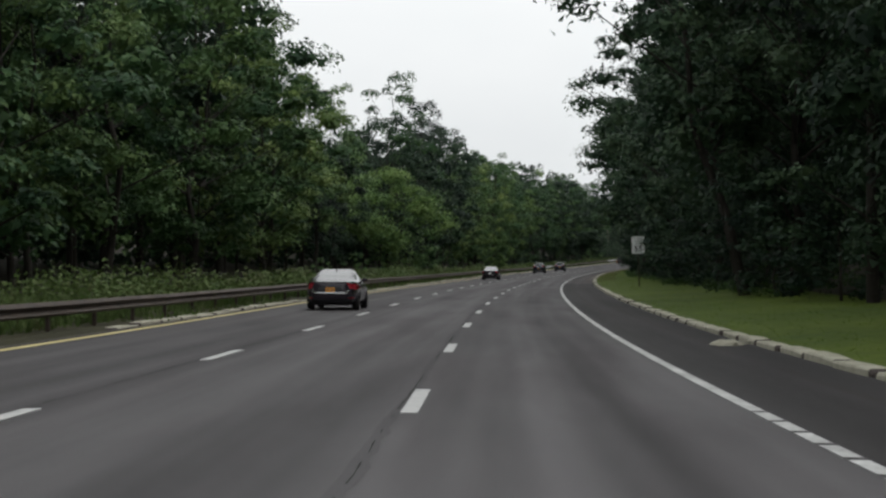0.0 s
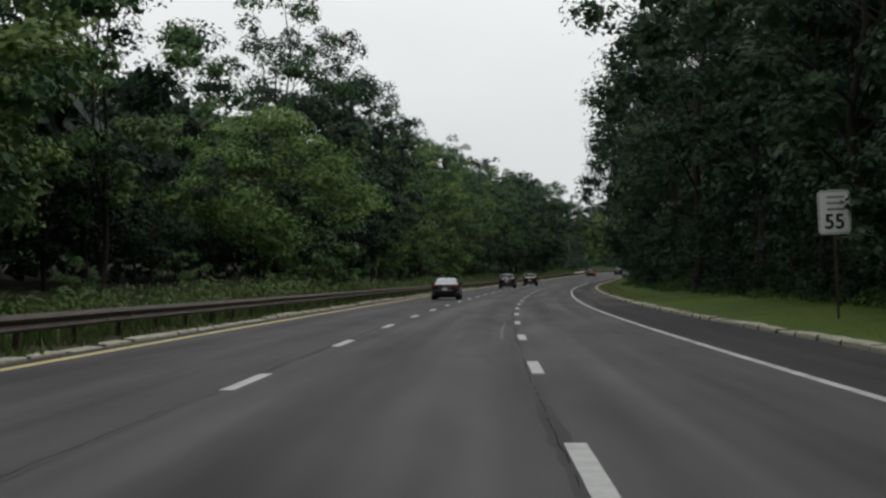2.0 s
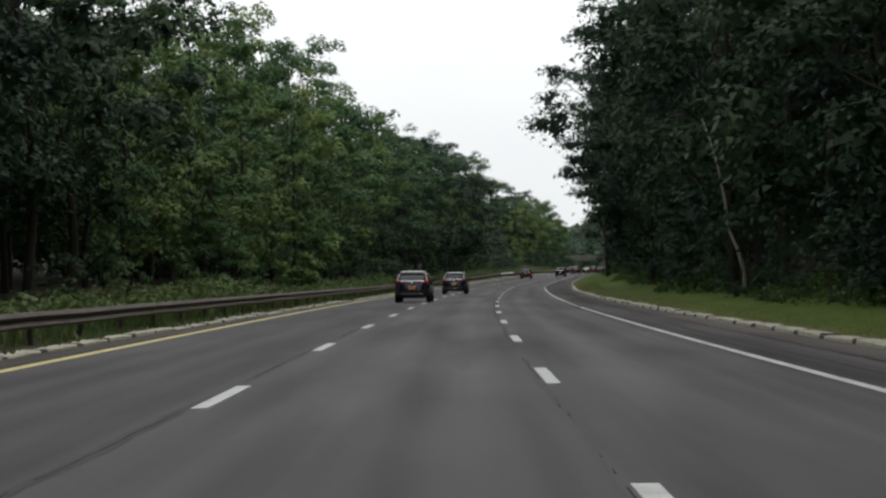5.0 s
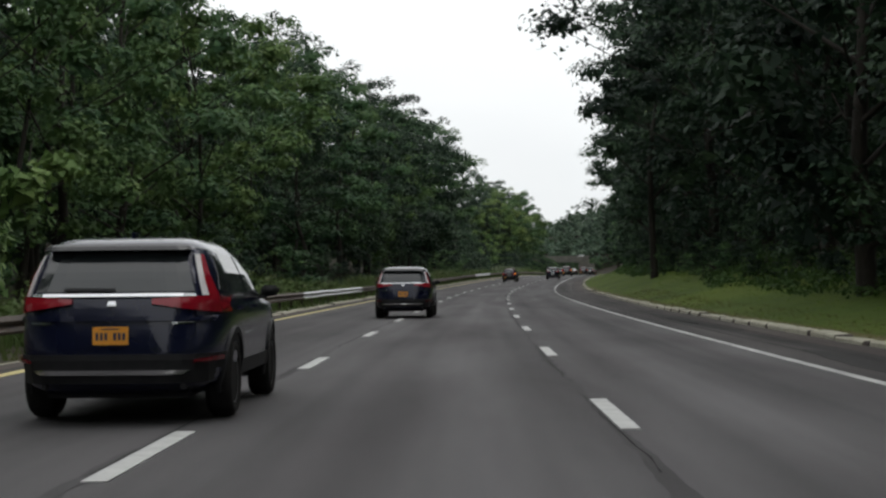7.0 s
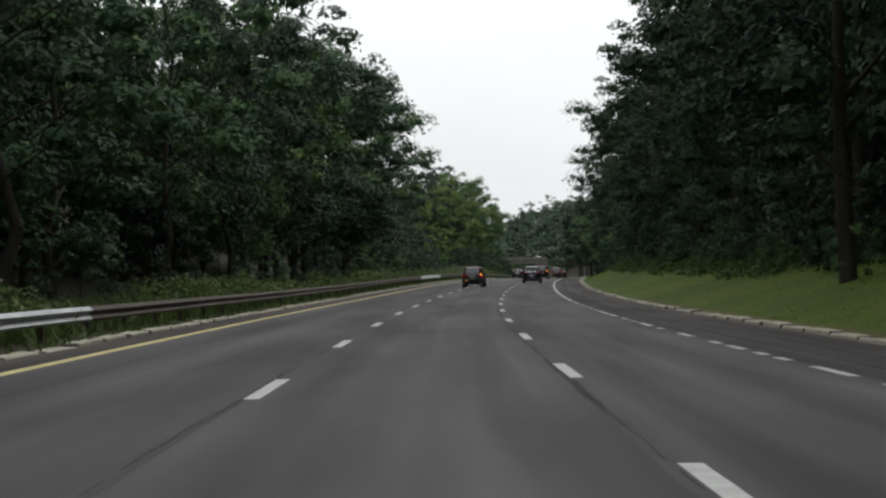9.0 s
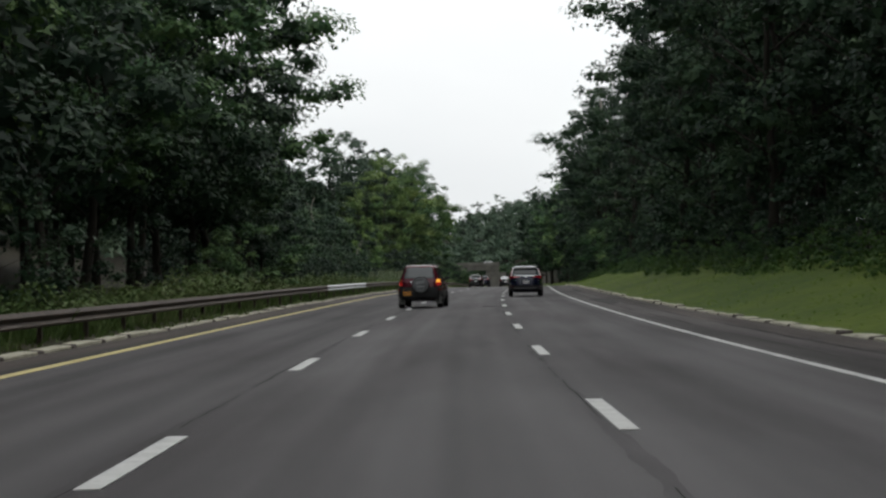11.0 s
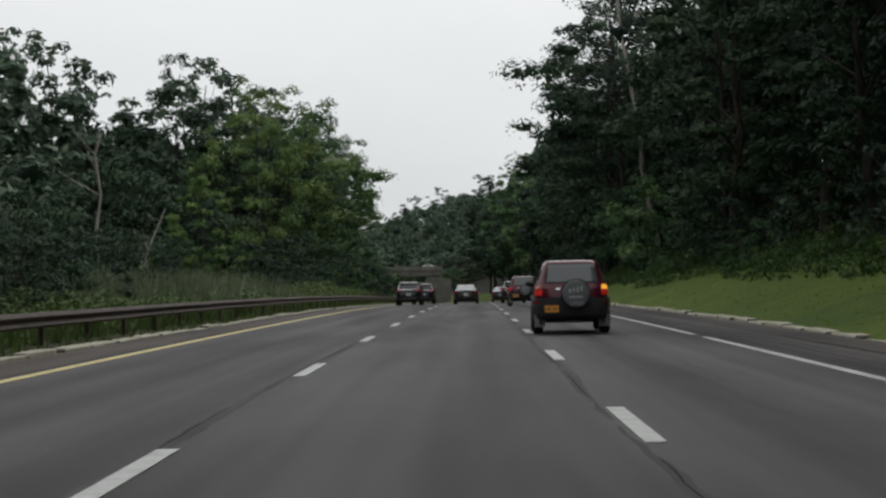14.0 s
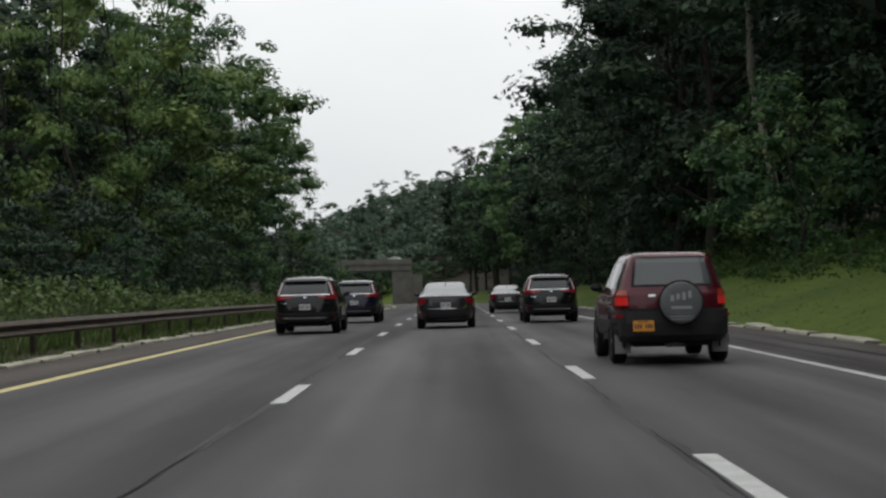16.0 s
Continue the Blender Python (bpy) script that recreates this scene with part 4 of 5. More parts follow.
# ---------------------------------------------------------------- road sign
def text_mesh(body, size, mat):
    cu = bpy.data.curves.new("digits", "FONT")
    cu.body, cu.size, cu.align_x, cu.align_y, cu.extrude = body, size, "CENTER", "CENTER", 0.002
    cu.offset = 0.012
    tmp = new("digits", cu)
    bpy.context.view_layer.update()
    me = bpy.data.meshes.new_from_object(tmp.evaluated_get(bpy.context.evaluated_depsgraph_get()))
    bpy.data.objects.remove(tmp)
    me.materials.clear()
    me.materials.append(mat)
    return me


def speed_sign():
    sign = new("speed_sign")
    sign.matrix_world = Matrix.Translation(at(81.5, 8.9, rise(81.5, 8.9))) @ Matrix.Rotation(heading(81.5) + radians(4), 4, "Z") @ Matrix.Rotation(radians(-2), 4, "Y")
    base = 2.35
    part("post", box_bm(((-0.035, 0.02, -0.4), (0.035, 0.03, base + 1.1)), ((-0.035, 0.03, -0.4), (-0.02, 0.06, base + 1.1)), ((0.02, 0.03, -0.4), (0.035, 0.06, base + 1.1))), M_RUST, sign)
    bm = box_bm(((-0.455, 0, base), (0.455, 0.016, base + 1.22)))
    bmesh.ops.bevel(bm, geom=[e for e in bm.edges if abs(e.verts[0].co.y - e.verts[1].co.y) > 0.01], offset=0.05, segments=3, affect="EDGES")
    panel = part("panel", bm, M_SIGN, sign, "white reflective sheet with a black border")
    part("border", box_bm(((-0.43, -0.003, base + 0.03), (0.43, 0, base + 0.045)), ((-0.43, -0.003, base + 1.175), (0.43, 0, base + 1.19)),
                          ((-0.43, -0.003, base + 0.045), (-0.415, 0, base + 1.175)), ((0.415, -0.003, base + 0.045), (0.43, 0, base + 1.175))), M_BLACK, panel)
    for z in (1.03, 0.86, 0.69):
        part("lettering_bar", box_bm(((-0.20, -0.004, base + z - 0.03), (0.30, 0, base + z + 0.03))), M_FADED, panel)
    digits = part("digits", text_mesh("55", 0.58, M_BLACK), None, panel)
    digits.matrix_local = Matrix.Translation((0, -0.004, base + 0.33)) @ Matrix.Rotation(pi / 2, 4, "X")
    tagged(sign, "white speed limit sign on a steel post in the grass", "road sign")


speed_sign()


# ---------------------------------------------------------------- overpass
def overpass():
    ob = new("overpass")
    ob.matrix_world = Matrix.Translation((116.1, 811.8, 8.2)) @ Matrix.Rotation(radians(-12.2), 4, "Z")
    part("deck", box_bm(((-45, 0, 7.0), (0.3, 9, 8.4)), ((-45, -0.25, 8.2), (0.5, 0.05, 8.55))), M_CONC, ob)
    part("parapet", box_bm(((-45, -0.1, 8.55), (0.5, 0.15, 9.3))), M_CONC, ob)
    bm = box_bm(((-3.6, 0.3, -1), (0.4, 9, 7.0)), ((0.4, 0.6, -1), (2.6, 1.2, 6.2)))
    part("abutment", bm, M_CONC, ob, "pale concrete abutment and wing wall")
    part("far_abutment", box_bm(((-45, 0.3, -1), (-26, 9, 7.0))), M_CONC, ob)
    tagged(ob, "low grey concrete overpass in front of the wooded hill", "bridge")


overpass()


# ---------------------------------------------------------------- cars
def paint(name, colour, flake=0.12, rough=0.17):
    m, nt, b, link = material(name)
    n = add(nt, "ShaderNodeTexNoise")
    n.inputs["Scale"].default_value, n.inputs["Detail"].default_value = 3.0, 5
    tc = add(nt, "ShaderNodeTexCoord")
    r = ramp(nt, [(0.3, tuple(c * 0.88 for c in colour)), (0.7, tuple(c * 1.1 for c in colour))])
    link(tc.outputs["Object"], n.inputs["Vector"])
    link(n.outputs["Fac"], r.inputs["Fac"])
    link(r.outputs["Color"], b.inputs["Base Color"])
    b.inputs["Metallic"].default_value, b.inputs["Roughness"].default_value = flake, rough
    b.inputs["Coat Weight"].default_value, b.inputs["Coat Roughness"].default_value = 0.4, 0.05
    b.inputs["Specular IOR Level"].default_value = 0.25
    return m


def plain(name, colour, rough=0.4, metallic=0.0, glow=0.0, spec=0.5):
    m, nt, b, link = material(name)
    b.inputs["Base Color"].default_value = (*colour, 1)
    b.inputs["Roughness"].default_value, b.inputs["Metallic"].default_value = rough, metallic
    b.inputs["Specular IOR Level"].default_value = spec
    if glow:
        b.inputs["Emission Color"].default_value, b.inputs["Emission Strength"].default_value = (*colour, 1), glow
    return m


P_SEDAN = paint("dark_graphite_car_paint", (0.024, 0.019, 0.025))
P_NAVY = paint("dark_navy_car_paint", (0.007, 0.009, 0.026))
P_RED = paint("dark_red_car_paint", (0.075, 0.006, 0.014), 0.1, 0.24)
P_BLACK = paint("black_car_paint", (0.008, 0.008, 0.010))
P_GREY = paint("dark_silver_car_paint", (0.034, 0.033, 0.036), 0.4)
P_WHITE = paint("pale_silver_car_paint", (0.42, 0.43, 0.44), 0.3)
C_GLASS = plain("tinted_car_glass", (0.018, 0.021, 0.022), 0.05, spec=0.6)
C_GLASS.node_tree.nodes["Principled BSDF"].inputs["IOR"].default_value = 1.5
C_RAKED = plain("raked_car_glass", (0.03, 0.034, 0.036), 0.06, spec=1.0)
C_RAKED.node_tree.nodes["Principled BSDF"].inputs["IOR"].default_value = 1.9
# Greyer and rougher than the tinted side glass.
C_UPRIGHT = plain("greyer_upright_car_glass", (0.045, 0.052, 0.054), 0.12, spec=0.6)
C_UPRIGHT.node_tree.nodes["Principled BSDF"].inputs["IOR"].default_value = 1.6
C_CHROME = plain("chrome_trim", (0.62, 0.62, 0.63), 0.15, 1.0)
C_PLASTIC = M_BLACK
C_GLOSS = plain("gloss_black_trim", (0.008, 0.008, 0.009), 0.12)
C_GREYPL = rough_material("grey_bumper_plastic", (0.009, 0.009, 0.010), (0.020, 0.020, 0.022), scale=6, fine=50, roughness=0.6, bump=0.1)
C_COVER = rough_material("grey_vinyl_wheel_cover", (0.085, 0.088, 0.092), (0.135, 0.138, 0.142), scale=4, fine=40, roughness=0.55, bump=0.15)
C_COVERMARK = plain("worn_silver_print", (0.30, 0.31, 0.32), 0.5)
C_RED = plain("red_lamp_lens", (0.22, 0.007, 0.015), 0.10)
C_DEEPRED = plain("deep_red_reflector", (0.10, 0.004, 0.008), 0.12)
C_REDLIT = plain("lit_red_lamp_lens", (0.50, 0.02, 0.018), 0.15, glow=0.22)
C_AMBER = plain("amber_lamp_lens", (0.26, 0.030, 0.014), 0.15, glow=0.03)
C_AMBERLIT = plain("lit_amber_lamp_lens", (1.0, 0.42, 0.05), 0.2, glow=0.8)
C_CLEAR = plain("clear_lamp_lens", (0.55, 0.53, 0.53), 0.12)
C_PLATE = plain("orange_number_plate", (0.72, 0.30, 0.03), 0.5)
C_PLATEW = plain("white_number_plate", (0.55, 0.55, 0.53), 0.5)
C_INK = plain("dark_blue_plate_ink", (0.03, 0.03, 0.06), 0.5)
C_TYRE = rough_material("tyre_rubber", (0.010, 0.010, 0.010), (0.022, 0.021, 0.020), scale=9, fine=60, roughness=0.85, bump=0.4)
C_RIM = plain("alloy_rim", (0.30, 0.30, 0.31), 0.35, 0.85)
C_FLAP = plain("pale_mud_flap", (0.20, 0.20, 0.19), 0.7)

CREST = {
    # height, half width, rear end, front end; the rear axle is at 0
    "sedan": ((0.20, 0.76, -0.80, 3.40), (0.30, 0.86, -0.98, 3.56), (0.48, 0.895, -1.03, 3.61), (0.70, 0.90, -1.02, 3.56), (0.84, 0.89, -1.00, 3.42),
              (0.93, 0.865, -0.99, 2.60), (0.985, 0.83, -0.94, 2.35), (1.015, 0.79, -0.55, 2.2), (1.10, 0.745, -0.22, 2.0), (1.22, 0.685, 0.18, 1.72),
              (1.33, 0.615, 0.60, 1.42), (1.385, 0.55, 0.88, 1.22), (1.41, 0.42, 1.0, 1.12)),
    "crossover": ((0.26, 0.78, -0.80, 3.40), (0.36, 0.89, -0.96, 3.55), (0.55, 0.925, -0.99, 3.60), (0.80, 0.93, -0.97, 3.57), (0.98, 0.92, -0.94, 3.48),
                  (1.05, 0.905, -0.92, 2.75), (1.10, 0.89, -0.90, 2.45), (1.30, 0.83, -0.79, 2.05), (1.47, 0.745, -0.67, 1.60), (1.55, 0.69, -0.60, 1.30),
                  (1.605, 0.61, -0.44, 1.05), (1.635, 0.44, -0.15, 0.75)),
    "old_suv": ((0.32, 0.74, -0.60, 2.90), (0.42, 0.81, -0.70, 3.05), (0.60, 0.84, -0.73, 3.10), (0.85, 0.845, -0.72, 3.05), (0.98, 0.835, -0.70, 2.92),
                (1.03, 0.825, -0.69, 2.20), (1.08, 0.80, -0.67, 2.05), (1.30, 0.725, -0.60, 1.75), (1.52, 0.645, -0.53, 1.42), (1.61, 0.60, -0.47, 1.22),
                (1.65, 0.52, -0.34, 1.05), (1.665, 0.37, -0.10, 0.80)),
}
POWER = {"sedan": 5.0, "crossover": 5.5, "old_suv": 7.5}


class Shape:
    """A car's outline, level by level, and places on its skin."""

    def __init__(self, kind):
        self.rows = np.array(CREST[kind])
        self.n = POWER[kind]

    def level(self, z):
        return [float(np.interp(z, self.rows[:, 0], self.rows[:, k])) for k in (1, 2, 3)]

    def rear(self, x, z):
        w, a, b = self.level(z)
        return (a + b) / 2 - (b - a) / 2 * max(0.0, 1 - min(1.0, abs(x) / w) ** self.n) ** (1 / self.n)

    def side(self, y, z):
        w, a, b = self.level(z)
        return w * max(0.0, 1 - min(1.0, abs(y - (a + b) / 2) / ((b - a) / 2)) ** self.n) ** (1 / self.n)

    def shell(self, mat):
        bm = bmesh.new()
        seg, rings = 64, []
        zs = []
        for z0, z1 in zip(self.rows[:-1, 0], self.rows[1:, 0]):
            zs += [z0, (z0 + z1) / 2]
        zs.append(self.rows[-1, 0])
        for z in zs:
            w, a, b = self.level(z)
            ring = []
            for i in range(seg):
                t = 2 * pi * (i + 0.5) / seg
                c, d = cos(t), sin(t)
                ring.append(bm.verts.new((w * math.copysign(abs(c) ** (2 / self.n), c), (a + b) / 2 + (b - a) / 2 * math.copysign(abs(d) ** (2 / self.n), d), z)))
            rings.append(ring)
        for r0, r1 in zip(rings[:-1], rings[1:]):
            for i in range(seg):
                bm.faces.new((r0[i], r0[(i + 1) % seg], r1[(i + 1) % seg], r1[i]))
        bm.faces.new(rings[-1])
        bm.faces.new(rings[0][::-1])
        for f in bm.faces:
            f.smooth = True
        for e in bm.edges:
            if len(e.link_faces) == 2 and e.calc_face_angle() > radians(38):
                e.smooth = False
        return bm


def skin(place, corners, nu=8, nv=4, out=0.012, depth=0.03):
    """A curved plate on the car's skin: corners in skin coordinates, bilinear between them; place gives the point and its way out."""
    bm = bmesh.new()
    grid = []
    for layer in (out, out - depth):
        rows = []
        for j in range(nv + 1):
            v = j / nv
            row = []
            for i in range(nu + 1):
                u = i / nu
                p = [(corners[0][k] * (1 - u) + corners[1][k] * u) * (1 - v) + (corners[3][k] * (1 - u) + corners[2][k] * u) * v for k in (0, 1)]
                row.append(bm.verts.new(place(p[0], p[1], layer)))
            rows.append(row)
        grid.append(rows)
    front, back = grid
    for j in range(nv):
        for i in range(nu):
            bm.faces.new((front[j][i], front[j][i + 1], front[j + 1][i + 1], front[j + 1][i]))
            bm.faces.new((back[j][i], back[j + 1][i], back[j + 1][i + 1], back[j][i + 1]))
    for i in range(nu):
        bm.faces.new((front[0][i], back[0][i], back[0][i + 1], front[0][i + 1]))
        bm.faces.new((front[nv][i], front[nv][i + 1], back[nv][i + 1], back[nv][i]))
    for j in range(nv):
        bm.faces.new((front[j][0], front[j + 1][0], back[j + 1][0], back[j][0]))
        bm.faces.new((front[j][nu], back[j][nu], back[j + 1][nu], front[j + 1][nu]))
    bmesh.ops.recalc_face_normals(bm, faces=bm.faces)
    return bm


def on_rear(shape):
    return lambda x, z, o: (x * (1 + o * 0.5), shape.rear(x, z) - o, z)


def on_side(shape, sign):
    return lambda y, z, o: (sign * (shape.side(y, z) + o), y, z)


def lathe(profile, seg=32, axis="X"):
    """Turn (along, radius) pairs round the axle."""
    bm = bmesh.new()
    rings = []
    for a, r in profile:
        rings.append([bm.verts.new((a, r * cos(2 * pi * i / seg), r * sin(2 * pi * i / seg))) for i in range(seg)])
    for r0, r1 in zip(rings[:-1], rings[1:]):
        for i in range(seg):
            bm.faces.new((r0[i], r0[(i + 1) % seg], r1[(i + 1) % seg], r1[i]))
    bm.faces.new(rings[0][::-1])
    bm.faces.new(rings[-1])
    bmesh.ops.recalc_face_normals(bm, faces=bm.faces)
    for f in bm.faces:
        f.smooth = len(f.verts) == 4
    return bm


def add_wheel(car, x, y, r, width, spokes=5):
    side = 1 if x > 0 else -1
    wheel = part("wheel", lathe([(-width / 2 + 0.02, 0.05), (width / 2 - 0.05, 0.05)], 16), C_RIM, car)
    wheel.location = (x, y, r)
    h = width / 2
    part("tyre", lathe([(-h + 0.02, r * 0.66), (-h, r * 0.74), (-h, r * 0.90), (-h + 0.025, r * 0.975), (-h + 0.05, r), (h - 0.05, r), (h - 0.025, r * 0.975), (h, r * 0.90), (h, r * 0.74), (h - 0.02, r * 0.66)], 36), C_TYRE, wheel)
    bm = lathe([(side * (h - 0.03), r * 0.69), (side * (h - 0.015), r * 0.66), (side * (h - 0.05), r * 0.60), (side * (h - 0.09), r * 0.58)], 32)
    for k in range(spokes):
        a = 2 * pi * k / spokes
        m = Matrix.Rotation(a, 4, "X") @ Matrix.Translation((side * (h - 0.045), 0, r * 0.34)) @ Matrix.Diagonal((0.03, r * 0.17, r * 0.62, 1))
        bmesh.ops.create_cube(bm, size=1, matrix=m)
    part("rim", bm, C_RIM, wheel)


def add_plate(car, shape, x, z, mat, y_off=0.02, w=0.305, h=0.155):
    y = shape.rear(x, z) - y_off
    plate = part("number_plate", box_bm(((x - w / 2, y - 0.006, z - h / 2), (x + w / 2, y + 0.004, z + h / 2))), mat, car)
    for k in range(7):
        if k != 3:
            cx = x + w * (-0.375 + 0.125 * k)
            part("plate_bar", box_bm(((cx - 0.012, y - 0.010, z - 0.038), (cx + 0.012, y - 0.006, z + 0.026))), C_INK, plate)
    part("plate_bar", box_bm(((x - w * 0.25, y - 0.010, z + 0.052), (x + w * 0.25, y - 0.006, z + 0.064))), C_INK, plate)


def add_mirror(car, shape, y, z, mat):
    for sg in (-1, 1):
        x0 = sg * shape.side(y, z)
        bm = box_bm(((x0 + sg * 0.04, y - 0.05, z - 0.035), (x0 + sg * 0.23, y + 0.06, z + 0.10)))
        for v in bm.verts:
            if v.co.y > y:
                v.co.z += 0.25 * (z + 0.02 - v.co.z)
                v.co.x -= sg * 0.03
            if abs(v.co.x) > abs(x0) + 0.1 and v.co.z < z:
                v.co.z += 0.025
        bmesh.ops.bevel(bm, geom=bm.edges[:], offset=0.028, segments=3, affect="EDGES")
        for f in bm.faces:
            f.smooth = True
        bmesh.ops.create_cube(bm, size=1, matrix=Matrix.Translation((x0 + sg * 0.03, y, z - 0.02)) @ Matrix.Diagonal((0.12, 0.05, 0.04, 1)))
        part("mirror", bm, mat, car)


def arch(shape, sign, y, r, mat, car, wide=0.055):
    """Dark wheel arch: a ring standing proud of the body side."""
    bm = bmesh.new()
    seg = 22
    rows = []
    for rr, o in ((r * 0.98, 0.0), (r * 1.0, 0.022), (r + wide, 0.022), (r + wide + 0.01, 0.0)):
        row = []
        for i in range(seg + 1):
            t = radians(-18) + radians(216) * i / seg
            yy, zz = y + rr * cos(t), r * 0.97 + rr * sin(t)
            row.append(bm.verts.new((sign * (shape.side(yy, max(0.34, zz)) + o), yy, zz)))
        rows.append(row)
    for r0, r1 in zip(rows[:-1], rows[1:]):
        for i in range(seg):
            bm.faces.new((r0[i], r0[i + 1], r1[i + 1], r1[i]))
    bmesh.ops.recalc_face_normals(bm, faces=bm.faces)
    part("wheel_arch", bm, mat, car)
    bm = bmesh.new()
    vs = []
    for i in range(24):
        t = 2 * pi * i / 24
        yy, zz = y + r * 0.99 * cos(t), r * 0.97 + r * 0.99 * sin(t)
        vs.append(bm.verts.new((sign * (shape.side(yy, max(0.36, zz)) + 0.004), yy, max(0.22, zz))))
    bm.faces.new(vs)
    part("arch_lining", bm, C_PLASTIC, car)


def side_windows(car, shape, spans, glass=None):
    for sg in (-1, 1):
        for corners in spans:
            part("side_window", skin(on_side(shape, sg), corners, 6, 4, 0.006, 0.02), C_GLASS, car)


def place_car(car, s, d, turn=0.0):
    car.matrix_world = Matrix.Translation(at(s, d, 0.012)) @ Matrix.Rotation(heading(s) + radians(turn), 4, "Z") @ Matrix.Rotation(slope(s), 4, "X")


def sedan(colour, label, plate=C_PLATE, lamp=C_RED, name="sedan_car"):
    car, sh = new(name), Shape("sedan")
    rear = on_rear(sh)
    part("body", sh.shell(colour), colour, car)
    part("rear_window", skin(rear, [(-0.69, 1.03), (0.69, 1.03), (0.53, 1.335), (-0.53, 1.335)], 12, 8, 0.008, 0.03), C_RAKED, car)
    part("windscreen", skin(lambda x, z, o: (x, sum(sh.level(z)[1:]) - sh.rear(x, z) + o, z), [(0.66, 1.03), (-0.66, 1.03), (-0.53, 1.335), (0.53, 1.335)], 12, 8, 0.008, 0.03), C_GLASS, car)
    side_windows(car, sh, [[(-0.05, 1.05), (0.72, 1.04), (0.78, 1.30), (0.42, 1.27)], [(0.80, 1.04), (1.68, 1.03), (1.25, 1.31), (0.86, 1.31)]])
    part("boot_lip", skin(rear, [(-0.80, 0.965), (0.80, 0.965), (0.78, 1.0), (-0.78, 1.0)], 14, 2, 0.035, 0.06), C_GLOSS, car, "black gloss lip on the boot")
    for sg in (-1, 1):
        lamp_part = part("tail_light", skin(rear, [(sg * 0.66, 0.75), (sg * 0.893, 0.71), (sg * 0.875, 0.905), (sg * 0.56, 0.935)], 12, 4, 0.018, 0.05), lamp, car)
        part("reflector", skin(rear, [(sg * 0.70, 0.80), (sg * 0.80, 0.79), (sg * 0.79, 0.86), (sg * 0.68, 0.88)], 5, 2, 0.024, 0.01), C_RED, lamp_part)
        part("bumper_reflector", skin(rear, [(sg * 0.60, 0.40), (sg * 0.80, 0.42), (sg * 0.80, 0.445), (sg * 0.60, 0.43)], 5, 2, 0.012, 0.02), C_RED, car)
        part("door_handle", skin(on_side(sh, sg), [(0.30, 0.86), (0.48, 0.86), (0.48, 0.885), (0.30, 0.885)], 3, 2, 0.03, 0.04), colour, car)
        for y, r in ((0.0, 0.325), (2.70, 0.325)):
            arch(sh, sg, y, r + 0.03, colour, car, 0.03)
            add_wheel(car, sg * 0.785, y, r, 0.225)
    part("plate_recess", skin(rear, [(-0.44, 0.62), (0.44, 0.62), (0.40, 0.80), (-0.40, 0.80)], 10, 4, 0.006, 0.03), C_GREYPL, car)
    part("chrome_strip", skin(rear, [(-0.56, 0.585), (0.56, 0.585), (0.56, 0.612), (-0.56, 0.612)], 12, 2, 0.022, 0.03), C_CHROME, car)
    for sg in (-1, 1):
        part("chrome_strip", skin(rear, [(sg * 0.53, 0.60), (sg * 0.57, 0.585), (sg * 0.63, 0.70), (sg * 0.60, 0.71)], 3, 4, 0.02, 0.03), C_CHROME, car)
    part("emblem", skin(rear, [(-0.05, 0.845), (0.05, 0.845), (0.045, 0.905), (-0.045, 0.905)], 4, 2, 0.02, 0.02), C_GREYPL, car)
    part("lower_bumper", skin(rear, [(-0.82, 0.25), (0.82, 0.25), (0.84, 0.37), (-0.84, 0.37)], 16, 3, 0.012, 0.05), C_PLASTIC, car)
    part("exhaust_trim", skin(rear, [(-0.30, 0.265), (0.62, 0.265), (0.62, 0.29), (-0.30, 0.29)], 10, 2, 0.022, 0.02), C_CHROME, car)
    part("underbody", box_bm(((-0.62, -0.75, 0.16), (0.62, 3.2, 0.32))), C_PLASTIC, car)
    part("antenna", box_bm(((-0.012, 0.72, 1.36), (0.012, 0.86, 1.445))), colour, car)
    add_plate(car, sh, 0.0, 0.71, plate)
    add_mirror(car, sh, 1.72, 1.0, colour)
    return tagged(car, label, "car", "cars on the road")


